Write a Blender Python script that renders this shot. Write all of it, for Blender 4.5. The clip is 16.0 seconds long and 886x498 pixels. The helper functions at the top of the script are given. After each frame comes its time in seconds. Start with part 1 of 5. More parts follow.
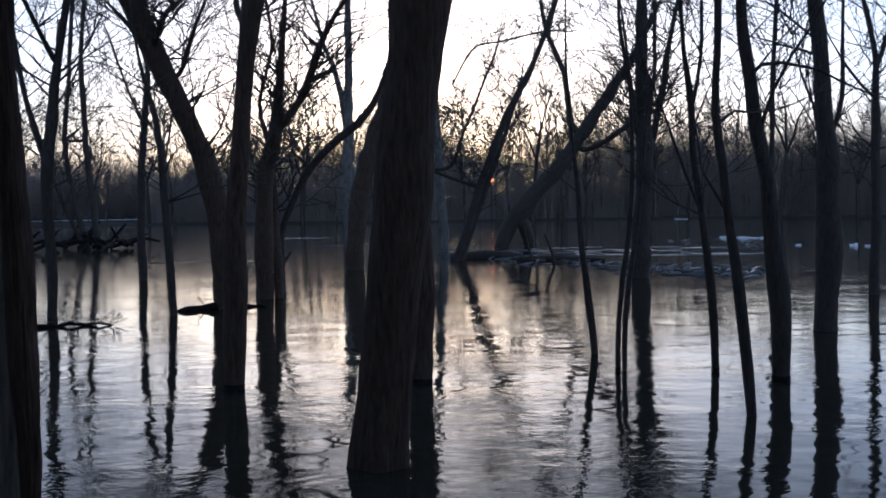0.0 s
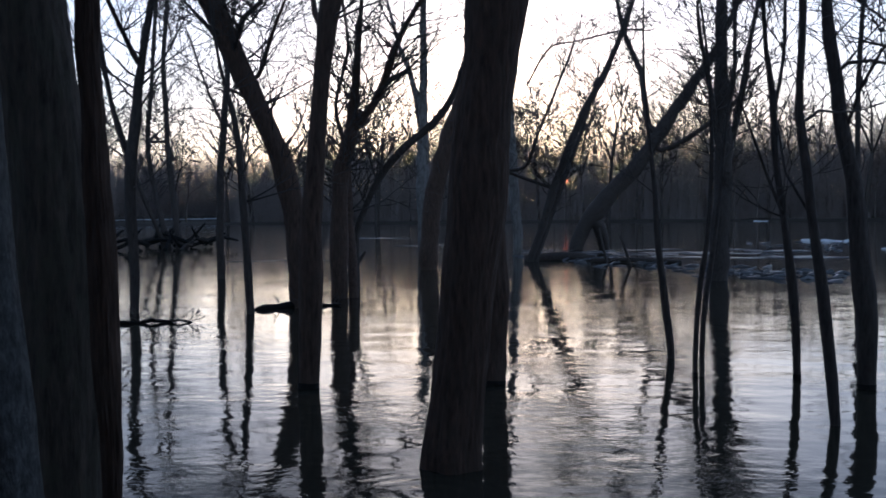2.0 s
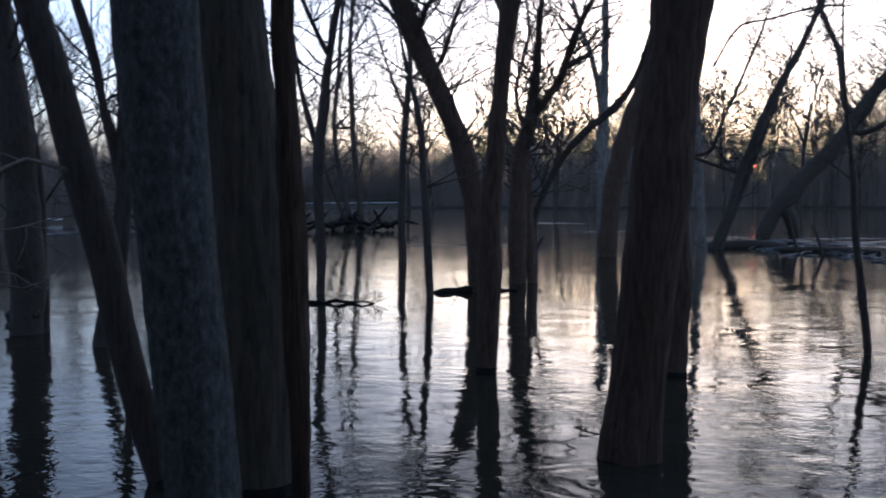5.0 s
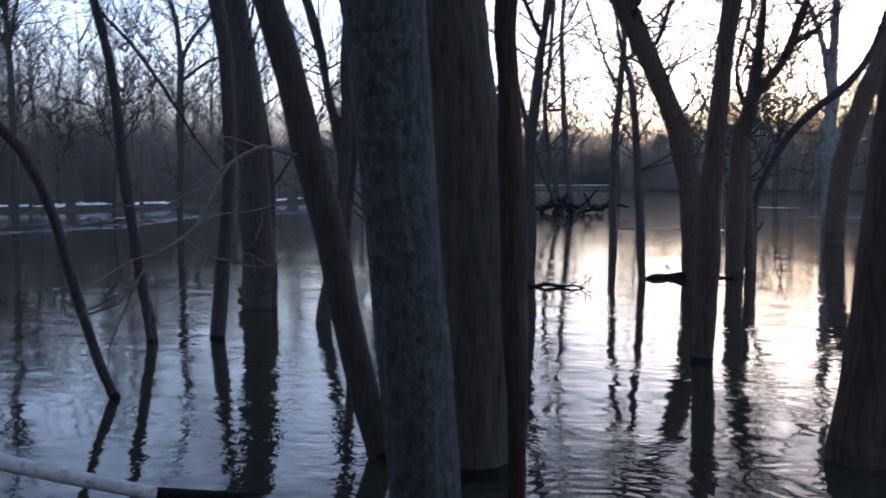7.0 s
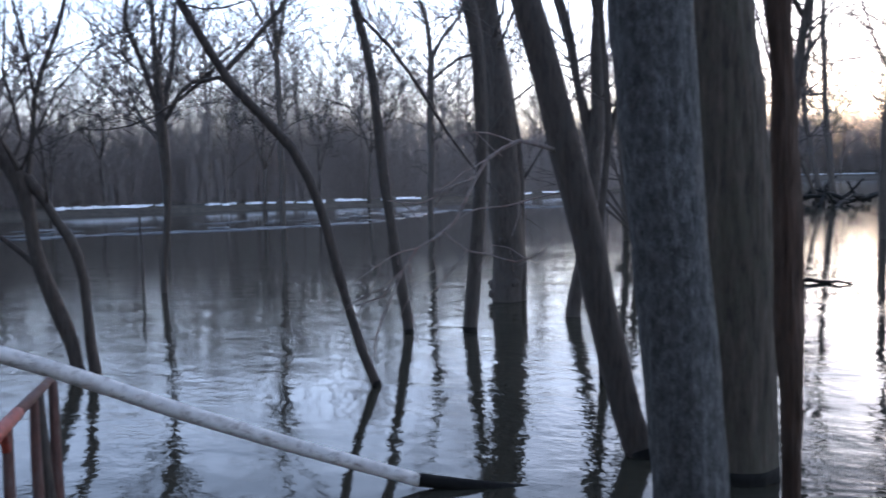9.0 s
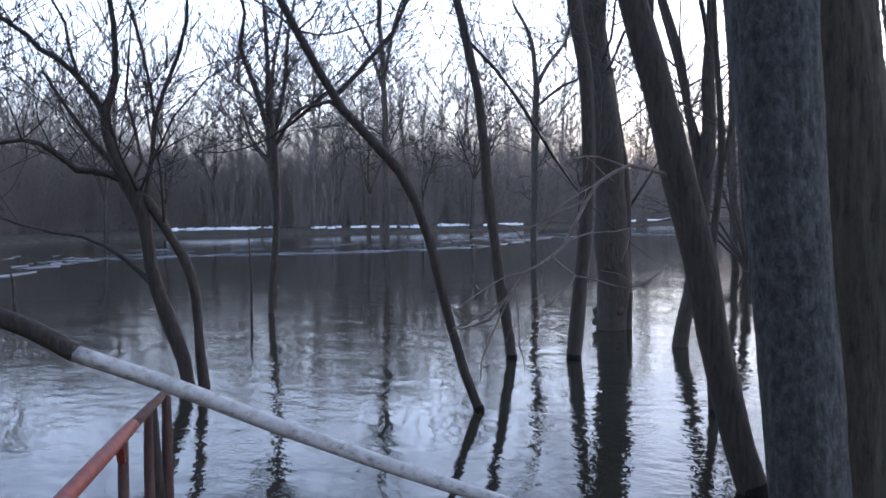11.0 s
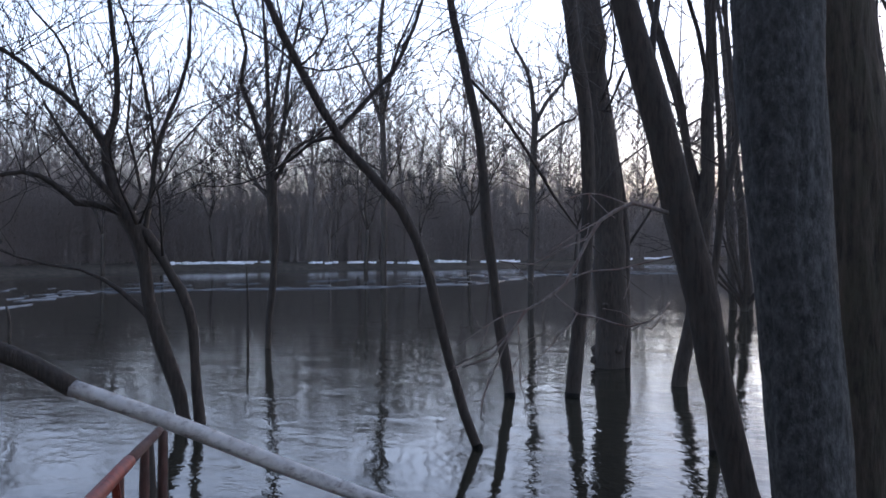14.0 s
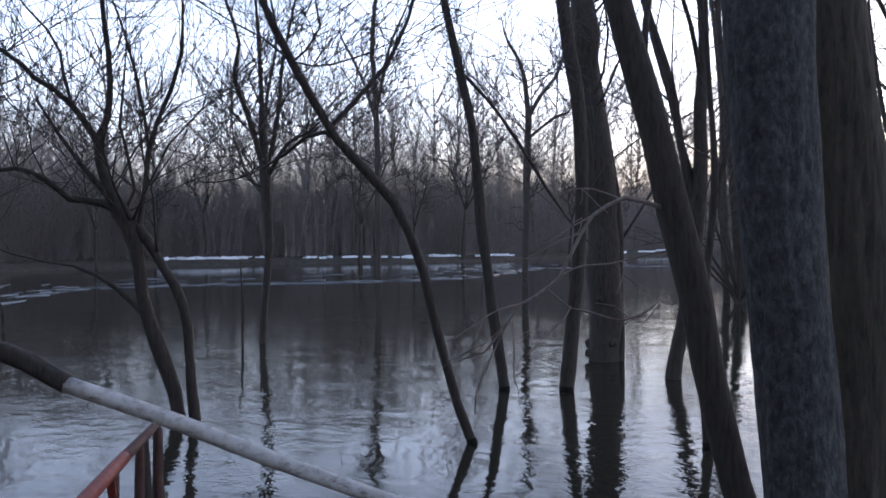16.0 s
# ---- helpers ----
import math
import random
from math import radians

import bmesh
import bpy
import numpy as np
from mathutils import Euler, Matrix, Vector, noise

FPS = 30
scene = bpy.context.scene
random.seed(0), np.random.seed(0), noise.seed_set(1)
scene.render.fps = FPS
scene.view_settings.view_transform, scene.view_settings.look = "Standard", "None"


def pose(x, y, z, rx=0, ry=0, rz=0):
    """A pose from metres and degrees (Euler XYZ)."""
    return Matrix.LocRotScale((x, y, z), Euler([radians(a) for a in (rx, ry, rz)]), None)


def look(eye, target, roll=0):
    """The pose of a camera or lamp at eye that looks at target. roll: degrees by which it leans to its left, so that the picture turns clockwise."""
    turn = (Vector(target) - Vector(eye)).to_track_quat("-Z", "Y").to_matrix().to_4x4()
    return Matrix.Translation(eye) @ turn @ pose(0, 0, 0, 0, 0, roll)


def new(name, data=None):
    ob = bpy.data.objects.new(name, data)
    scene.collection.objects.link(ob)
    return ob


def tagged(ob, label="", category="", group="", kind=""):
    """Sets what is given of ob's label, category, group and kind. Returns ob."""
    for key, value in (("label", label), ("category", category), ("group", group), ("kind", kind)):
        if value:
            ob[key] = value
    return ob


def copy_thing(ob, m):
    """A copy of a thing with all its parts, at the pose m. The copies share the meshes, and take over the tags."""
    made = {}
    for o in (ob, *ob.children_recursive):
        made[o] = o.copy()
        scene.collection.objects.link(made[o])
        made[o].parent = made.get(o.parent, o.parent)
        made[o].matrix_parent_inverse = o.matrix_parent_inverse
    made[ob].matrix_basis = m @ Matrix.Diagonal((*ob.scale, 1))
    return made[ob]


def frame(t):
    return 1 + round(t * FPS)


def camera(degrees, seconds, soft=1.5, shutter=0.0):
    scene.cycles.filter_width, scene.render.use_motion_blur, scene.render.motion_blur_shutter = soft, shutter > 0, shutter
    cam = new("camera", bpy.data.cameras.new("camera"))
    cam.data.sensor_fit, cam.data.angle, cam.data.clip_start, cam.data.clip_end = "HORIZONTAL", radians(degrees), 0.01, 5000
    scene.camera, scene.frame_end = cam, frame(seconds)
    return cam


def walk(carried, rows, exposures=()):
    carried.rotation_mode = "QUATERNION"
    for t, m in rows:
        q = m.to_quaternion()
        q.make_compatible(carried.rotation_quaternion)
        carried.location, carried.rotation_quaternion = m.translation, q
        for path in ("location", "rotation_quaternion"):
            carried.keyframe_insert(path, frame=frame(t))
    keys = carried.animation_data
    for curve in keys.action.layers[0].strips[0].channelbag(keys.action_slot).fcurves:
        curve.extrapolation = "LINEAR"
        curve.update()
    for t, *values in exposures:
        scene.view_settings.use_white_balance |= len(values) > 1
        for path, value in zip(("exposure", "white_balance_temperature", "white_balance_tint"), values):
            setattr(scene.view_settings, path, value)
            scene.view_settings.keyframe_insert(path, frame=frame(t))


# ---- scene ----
cam = camera(49.1, 16.0, soft=1.65, shutter=0.7)
PATH = [
    (0, (0.010, 0.000, 1.794), (-0.135, 9.992, 1.411), -0.68),
    (0.5, (0.007, 0.002, 1.801), (-0.279, 9.991, 1.418), -0.46),
    (1, (0.012, 0.020, 1.809), (-0.458, 10.001, 1.424), -0.39),
    (1.5, (0.006, 0.023, 1.805), (-0.693, 9.991, 1.430), -0.28),
    (2, (0.001, 0.027, 1.800), (-0.898, 9.979, 1.430), -0.42),
    (2.5, (-0.001, 0.037, 1.804), (-1.103, 9.969, 1.414), -0.24),
    (3, (-0.012, 0.039, 1.804), (-1.352, 9.940, 1.401), -0.20),
    (3.5, (-0.007, 0.047, 1.803), (-1.686, 9.896, 1.384), -0.30),
    (6, (-0.032, 0.022, 1.830), (-3.707, 9.302, 1.222), -0.16),
    (6.5, (-0.046, 0.024, 1.836), (-4.331, 9.038, 1.204), -0.34),
    (7, (-0.064, 0.017, 1.835), (-4.728, 8.835, 1.133), 0.08),
    (7.5, (-0.108, 0.001, 1.846), (-5.160, 8.594, 1.040), 0.79),
    (8, (-0.124, 0.009, 1.835), (-5.962, 8.090, 1.044), -0.67),
    (8.5, (-0.134, 0.004, 1.838), (-6.363, 7.788, 1.061), -0.78),
    (9, (-0.149, 0.001, 1.837), (-6.850, 7.385, 1.086), -0.96),
    (9.5, (-0.163, -0.001, 1.836), (-7.159, 7.109, 1.138), -1.08),
    (10, (-0.166, 0.002, 1.831), (-7.394, 6.885, 1.206), -0.56),
    (12.5, (-0.261, 0.002, 1.817), (-7.772, 6.597, 1.503), -0.04),
    (13, (-0.227, -0.009, 1.822), (-7.698, 6.635, 1.584), 0.05),
    (13.5, (-0.243, -0.001, 1.821), (-7.683, 6.679, 1.666), 0.10),
    (14, (-0.245, -0.000, 1.820), (-7.673, 6.694, 1.722), 0.27),
    (14.5, (-0.250, -0.009, 1.817), (-7.643, 6.725, 1.764), 0.26),
    (15, (-0.232, -0.008, 1.822), (-7.606, 6.746, 1.741), 0.27),
    (15.5, (-0.224, -0.009, 1.825), (-7.594, 6.748, 1.702), 0.16),
    (16, (-0.230, -0.006, 1.827), (-7.619, 6.730, 1.667), 0.01),
]
EXPOSURE = [(0, 1.07, 5280, 18), (3.5, 1.1, 5280, 18), (7, 2.04, 5500, 21), (8, 2.45, 5640, 22), (9, 3.0, 5800, 22), (10, 3.13, 5900, 23), (12.5, 2.63, 6020, 24), (16, 2.42, 6120, 25)]
walk(cam, [(t, look(eye, target, roll)) for t, eye, target, roll in PATH], EXPOSURE)

# ---- sky and light: dusk, the sun just gone behind the woods ----
SUN_YAW = 2.5     # degrees to the left of +y
SUN_UP = 5.2
world = bpy.data.worlds.new("dusk_sky")
scene.world = world
world.use_nodes = True
wn = world.node_tree
sky = wn.nodes.new("ShaderNodeTexSky")
sky.sky_type = "NISHITA"
sky.sun_disc = False
sky.sun_elevation = radians(SUN_UP)
sky.sun_rotation = radians(-SUN_YAW)
sky.altitude = 100.0
sky.air_density = 1.0
sky.dust_density = 1.0
sky.ozone_density = 1.8
veil = wn.nodes.new("ShaderNodeHueSaturation")      # haze greys the low sky, the upper sky stays blue
where = wn.nodes.new("ShaderNodeTexCoord")
axes = wn.nodes.new("ShaderNodeSeparateXYZ")
haze = wn.nodes.new("ShaderNodeMapRange")
haze.interpolation_type = "SMOOTHSTEP"
haze.inputs["From Min"].default_value = 0.02
haze.inputs["From Max"].default_value = 0.45
haze.inputs["To Min"].default_value = 0.9
haze.inputs["To Max"].default_value = 0.8
wn.links.new(where.outputs["Generated"], axes.inputs[0])
wn.links.new(axes.outputs["Z"], haze.inputs["Value"])
wn.links.new(haze.outputs["Result"], veil.inputs["Saturation"])
wn.links.new(sky.outputs["Color"], veil.inputs["Color"])
thin_cloud = wn.nodes.new("ShaderNodeMix")           # an even sheet of thin high cloud
thin_cloud.data_type, thin_cloud.blend_type = "RGBA", "ADD"
depth = wn.nodes.new("ShaderNodeMapRange")            # looked through more thickly towards the horizon
depth.interpolation_type = "SMOOTHSTEP"
depth.inputs["From Min"].default_value, depth.inputs["From Max"].default_value = 0.12, 0.4
depth.inputs["To Min"].default_value, depth.inputs["To Max"].default_value = 1.0, 0.06
wn.links.new(axes.outputs["Z"], depth.inputs["Value"])
wn.links.new(depth.outputs["Result"], thin_cloud.inputs[0])
thin_cloud.inputs[7].default_value = (1.42, 1.64, 2.2, 1)
wn.links.new(veil.outputs["Color"], thin_cloud.inputs[6])
wn.links.new(thin_cloud.outputs[2], wn.nodes["Background"].inputs["Color"])
wn.nodes["Background"].inputs["Strength"].default_value = 0.1

sun_data = bpy.data.lights.new("sun", "SUN")
sun_data.energy = 0.015
sun_data.angle = radians(12)
sun_data.color = (1.0, 0.6, 0.35)
sun = new("sun", sun_data)
sun.matrix_world = look((0, 0, 30), (30 * math.sin(radians(SUN_YAW)), -30 * math.cos(radians(SUN_YAW)), 30 - 30 * math.tan(radians(3))))


# ---- materials ----
def material(name, rough=0.8):
    m = bpy.data.materials.new(name)
    m.use_nodes = True
    n = m.node_tree.nodes
    b = n["Principled BSDF"]
    b.inputs["Roughness"].default_value = rough
    return m, n, m.node_tree.links, b


def coords(n, k, scale, turn=0.0):
    tc = n.new("ShaderNodeTexCoord")
    mp = n.new("ShaderNodeMapping")
    mp.inputs["Rotation"].default_value = (0, 0, turn)
    mp.inputs["Scale"].default_value = scale
    k.new(tc.outputs["Object"], mp.inputs["Vector"])
    return mp.outputs["Vector"]


def noise_node(n, k, vec, scale, detail=4.0, rough=0.55):
    t = n.new("ShaderNodeTexNoise")
    t.inputs["Scale"].default_value = scale
    t.inputs["Detail"].default_value = detail
    t.inputs["Roughness"].default_value = rough
    k.new(vec, t.inputs["Vector"])
    return t.outputs["Fac"]


def ramp(n, k, fac, *stops):
    r = n.new("ShaderNodeValToRGB")
    e = r.color_ramp.elements
    while len(e) < len(stops):
        e.new(0.5)
    for s, (at, c) in zip(e, stops):
        s.position, s.color = at, (*c, 1)
    k.new(fac, r.inputs["Fac"])
    return r.outputs["Color"]


def blend(n, k, fac, a, b, how="MIX"):
    x = n.new("ShaderNodeMix")
    x.data_type, x.blend_type = "RGBA", how
    if isinstance(fac, float):
        x.inputs[0].default_value = fac
    else:
        k.new(fac, x.inputs[0])
    k.new(a, x.inputs[6])
    k.new(b, x.inputs[7])
    return x.outputs[2]


def bump(n, k, b, height, strength, dist):
    x = n.new("ShaderNodeBump")
    x.inputs["Strength"].default_value = strength
    x.inputs["Distance"].default_value = dist
    k.new(height, x.inputs["Height"])
    k.new(x.outputs["Normal"], b.inputs["Normal"])


def bark_material(name, dark, light, patch, scale=1.0, relief=0.012, fleck=11.0, edge=(0.46, 0.66), stretch=0.16):
    m, n, k, b = material(name, 0.9)
    v = coords(n, k, (1, 1, stretch))
    grain = noise_node(n, k, v, 38 * scale, 6, 0.65)
    w = coords(n, k, (1, 1, 0.6))
    spots = noise_node(n, k, w, fleck * scale, 8, 0.72)
    base = ramp(n, k, grain, (0.3, dark), (0.68, light))
    flecks = ramp(n, k, spots, (edge[0], (0, 0, 0)), (edge[1], (1, 1, 1)))
    tint = n.new("ShaderNodeRGB")
    tint.outputs[0].default_value = (*patch, 1)
    k.new(blend(n, k, flecks, base, tint.outputs[0]), b.inputs["Base Color"])
    bump(n, k, b, grain, 0.9, relief)
    return m


BARK = bark_material("dark_bark", (0.0245, 0.0192, 0.0155), (0.092, 0.0715, 0.059), (0.063, 0.055, 0.047))
BARK_GREY = bark_material("grey_lichen_bark", (0.0222, 0.0218, 0.0207), (0.0915, 0.091, 0.0892), (0.142, 0.145, 0.141), 0.8, 0.02, 38.0, (0.48, 0.72), 0.5)
BARK_FURROW = bark_material("furrowed_bark", (0.0222, 0.0181, 0.0136), (0.114, 0.0887, 0.0665), (0.0791, 0.0719, 0.0488), 0.7, 0.03)
BARK_BROWN = bark_material("dark_brown_ridged_bark", (0.0315, 0.0189, 0.0127), (0.137, 0.0838, 0.0578), (0.0841, 0.0574, 0.0413), 0.75, 0.025)
BARK_PALE = bark_material("pale_sycamore_bark", (0.0998, 0.0912, 0.0832), (0.249, 0.233, 0.213), (0.0798, 0.0684, 0.0588), 0.3)
TWIG = bark_material("twig_bark", (0.0414, 0.0345, 0.03036), (0.0966, 0.08004, 0.07038), (0.069, 0.0621, 0.0552))
# paler than real bark: haze and light over the far brush painted into the colour
HAZED_BARK = bark_material("hazed_bark", (0.25, 0.21, 0.193), (0.575, 0.482, 0.443), (0.435, 0.375, 0.346), 0.3)
n, k = HAZED_BARK.node_tree.nodes, HAZED_BARK.node_tree.links
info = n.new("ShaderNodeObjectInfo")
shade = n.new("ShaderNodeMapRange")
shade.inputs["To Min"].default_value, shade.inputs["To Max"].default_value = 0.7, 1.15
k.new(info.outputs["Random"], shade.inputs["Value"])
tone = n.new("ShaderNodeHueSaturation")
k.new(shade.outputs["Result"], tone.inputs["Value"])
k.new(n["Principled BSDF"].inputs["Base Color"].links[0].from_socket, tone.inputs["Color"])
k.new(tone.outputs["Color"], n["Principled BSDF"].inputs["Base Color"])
POLE_BARK = bark_material("pole_bark", (0.0908, 0.0696, 0.0593), (0.228, 0.18, 0.156), (0.156, 0.13, 0.117), 0.3)
WET = bark_material("wet_bark", (0.008, 0.008, 0.008), (0.02, 0.018, 0.016), (0.012, 0.012, 0.01))
WET.node_tree.nodes["Principled BSDF"].inputs["Roughness"].default_value = 0.8
WET.node_tree.nodes["Principled BSDF"].inputs["Specular IOR Level"].default_value = 0.15
BARE_WOOD, n, k, b = material("debarked_wood", 0.75)
v = coords(n, k, (1, 1, 1))
streak = noise_node(n, k, v, 16, 7, 0.7)
specks = ramp(n, k, noise_node(n, k, coords(n, k, (1, 1, 2.5)), 11, 7, 0.75), (0.52, (0, 0, 0)), (0.68, (1, 1, 1)))
dirt = n.new("ShaderNodeRGB")
dirt.outputs[0].default_value = (0.24, 0.19, 0.16, 1)
k.new(blend(n, k, specks, ramp(n, k, streak, (0.3, (0.46, 0.42, 0.38)), (0.55, (0.74, 0.71, 0.67))), dirt.outputs[0]), b.inputs["Base Color"])
bump(n, k, b, streak, 0.5, 0.004)

WATER, n, k, b = material("muddy_water", 0.03)
b.inputs["IOR"].default_value = 1.22
v = coords(n, k, (1, 1, 1))
murk = noise_node(n, k, v, 0.25, 3)
k.new(ramp(n, k, murk, (0.35, (0.030, 0.028, 0.020)), (0.7, (0.042, 0.039, 0.029))), b.inputs["Base Color"])
def times(n, k, a, c):
    x = n.new("ShaderNodeMath")
    x.operation = "MULTIPLY"
    k.new(a, x.inputs[0])
    if isinstance(c, float):
        x.inputs[1].default_value = c
    else:
        k.new(c, x.inputs[1])
    return x.outputs[0]


def plus(n, k, a, c):
    x = n.new("ShaderNodeMath")
    k.new(a, x.inputs[0])
    k.new(c, x.inputs[1])
    return x.outputs[0]


swell = noise_node(n, k, coords(n, k, (0.7, 1.0, 1), 0.5), 1.5, 2, 0.5)
ripple = noise_node(n, k, coords(n, k, (0.75, 1.0, 1), -0.6), 5.0, 3, 0.6)
crinkle = noise_node(n, k, coords(n, k, (0.8, 1.0, 1)), 15.0, 2, 0.5)
current = ramp(n, k, noise_node(n, k, coords(n, k, (0.7, 1, 1)), 0.42, 4), (0.42, (0.06, 0.06, 0.06)), (0.60, (1.15, 1.15, 1.15)))
out = n.new("ShaderNodeVectorMath")
out.operation = "LENGTH"
k.new(coords(n, k, (1, 1, 1)), out.inputs[0])
channel = n.new("ShaderNodeMapRange")        # long smooth reaches lie farther out
channel.interpolation_type = "SMOOTHSTEP"
channel.inputs["From Min"].default_value, channel.inputs["From Max"].default_value = 8.0, 34.0
channel.inputs["To Min"].default_value, channel.inputs["To Max"].default_value = 1.0, 0.35
k.new(out.outputs["Value"], channel.inputs["Value"])
current = times(n, k, current, channel.outputs["Result"])
rough_water = times(n, k, plus(n, k, times(n, k, ripple, 0.40), times(n, k, crinkle, 0.10)), current)
heights = plus(n, k, times(n, k, times(n, k, swell, 0.6), channel.outputs["Result"]), rough_water)
for x0, y0, wave, reach, high in ((-1.62, 5.15, 46.0, 1.5, 0.055), (-0.5, 6.3, 40.0, 0.8, 0.05), (-8.9, 10.7, 30.0, 1.2, 0.06)):
    gap = n.new("ShaderNodeVectorMath")
    gap.operation = "DISTANCE"
    gap.inputs[1].default_value = (x0, y0, 0)
    wander = n.new("ShaderNodeVectorMath")       # rings bent out of true by the current
    wander.operation = "ADD"
    warp = n.new("ShaderNodeTexNoise")
    warp.inputs["Scale"].default_value = 1.6
    k.new(v, warp.inputs["Vector"])
    soft_warp = n.new("ShaderNodeVectorMath")
    soft_warp.operation = "SCALE"
    soft_warp.inputs["Scale"].default_value = 0.28
    k.new(warp.outputs["Color"], soft_warp.inputs[0])
    k.new(v, wander.inputs[0])
    k.new(soft_warp.outputs[0], wander.inputs[1])
    k.new(wander.outputs[0], gap.inputs[0])
    ring = n.new("ShaderNodeMath")
    ring.operation = "SINE"
    k.new(times(n, k, gap.outputs["Value"], wave), ring.inputs[0])
    fade = n.new("ShaderNodeMapRange")
    fade.interpolation_type = "SMOOTHSTEP"
    fade.inputs["From Min"].default_value, fade.inputs["From Max"].default_value = 0.2, reach
    fade.inputs["To Min"].default_value, fade.inputs["To Max"].default_value = high, 0.0
    k.new(gap.outputs["Value"], fade.inputs["Value"])
    heights = plus(n, k, heights, times(n, k, ring.outputs[0], fade.outputs["Result"]))
bump(n, k, b, heights, 1.0, 0.017)
chop = n.new("ShaderNodeMapRange")           # fine chop on the open channel, glassy slack water among the trees
chop.interpolation_type = "SMOOTHSTEP"
chop.inputs["From Min"].default_value, chop.inputs["From Max"].default_value = 10.0, 36.0
chop.inputs["To Min"].default_value, chop.inputs["To Max"].default_value = 0.035, 0.07
k.new(out.outputs["Value"], chop.inputs["Value"])
k.new(chop.outputs["Result"], b.inputs["Roughness"])

SOIL, n, k, b = material("wet_leaf_litter", 0.9)
g1 = noise_node(n, k, coords(n, k, (1, 1, 1)), 3, 6)
k.new(ramp(n, k, g1, (0.35, (0.035, 0.028, 0.02)), (0.65, (0.10, 0.08, 0.058))), b.inputs["Base Color"])
bump(n, k, b, g1, 0.6, 0.05)

SNOW, n, k, b = material("old_snow", 0.6)
g1 = noise_node(n, k, coords(n, k, (1, 1, 1)), 2.2, 6)
k.new(ramp(n, k, g1, (0.3, (0.7, 0.71, 0.73)), (0.6, (0.9, 0.9, 0.91))), b.inputs["Base Color"])
bump(n, k, b, g1, 0.6, 0.06)

ICE, n, k, b = material("grey_river_ice", 0.35)
g1 = noise_node(n, k, coords(n, k, (1, 1, 1)), 1.4, 6)
k.new(ramp(n, k, g1, (0.4, (0.03, 0.03, 0.03)), (0.7, (0.19, 0.195, 0.205))), b.inputs["Base Color"])
bump(n, k, b, g1, 0.7, 0.05)

RED, n, k, b = material("weathered_red_paint", 0.55)
g1 = noise_node(n, k, coords(n, k, (1, 1, 1)), 22, 6)
k.new(ramp(n, k, g1, (0.3, (0.13, 0.022, 0.014)), (0.6, (0.30, 0.05, 0.028))), b.inputs["Base Color"])
bump(n, k, b, g1, 0.4, 0.003)

FADED = bark_material("faded_red_wood", (0.05, 0.026, 0.021), (0.15, 0.07, 0.055), (0.13, 0.09, 0.078), 1.0, 0.004)
GREYWOOD = bark_material("weathered_grey_wood", (0.135, 0.115, 0.101), (0.324, 0.27, 0.243), (0.216, 0.121, 0.0945), 1.0, 0.004)

GLOW = bpy.data.materials.new("red_lamp_glow")
GLOW.use_nodes = True
gb = GLOW.node_tree.nodes["Principled BSDF"]
gb.inputs["Base Color"].default_value = (0.8, 0.2, 0.1, 1)
gb.inputs["Emission Color"].default_value = (1.0, 0.22, 0.10, 1)
gb.inputs["Emission Strength"].default_value = 2.6


# ---- mesh tools ----
def mesh_object(name, verts, faces, mat, parent=None, label="", smooth=True):
    me = bpy.data.meshes.new(name)
    me.from_pydata(verts, [], faces)
    me.materials.append(mat)
    if smooth:
        me.polygons.foreach_set("use_smooth", [True] * len(me.polygons))
    ob = new(name, me)
    if parent is not None:
        ob.parent = parent
    if label:
        tagged(ob, label)
    return ob


def smooth_path(pts, step):
    """Catmull-Rom through points (x, y, z, r), with a ring about every step metres."""
    p = [np.array(q, float) for q in pts]
    p = [2 * p[0] - p[1]] + p + [2 * p[-1] - p[-2]]
    out = []
    for i in range(1, len(p) - 2):
        a, b, c, d = p[i - 1:i + 3]
        m = max(1, int(np.linalg.norm(c[:3] - b[:3]) / step))
        for j in range(m):
            t = j / m
            q = 0.5 * (2 * b + (c - a) * t + (2 * a - 5 * b + 4 * c - d) * t * t + (3 * b - a - 3 * c + d) * t ** 3)
            q[3] = max(0.004, q[3])
            out.append(q)
    out.append(p[-2])
    return np.array(out)


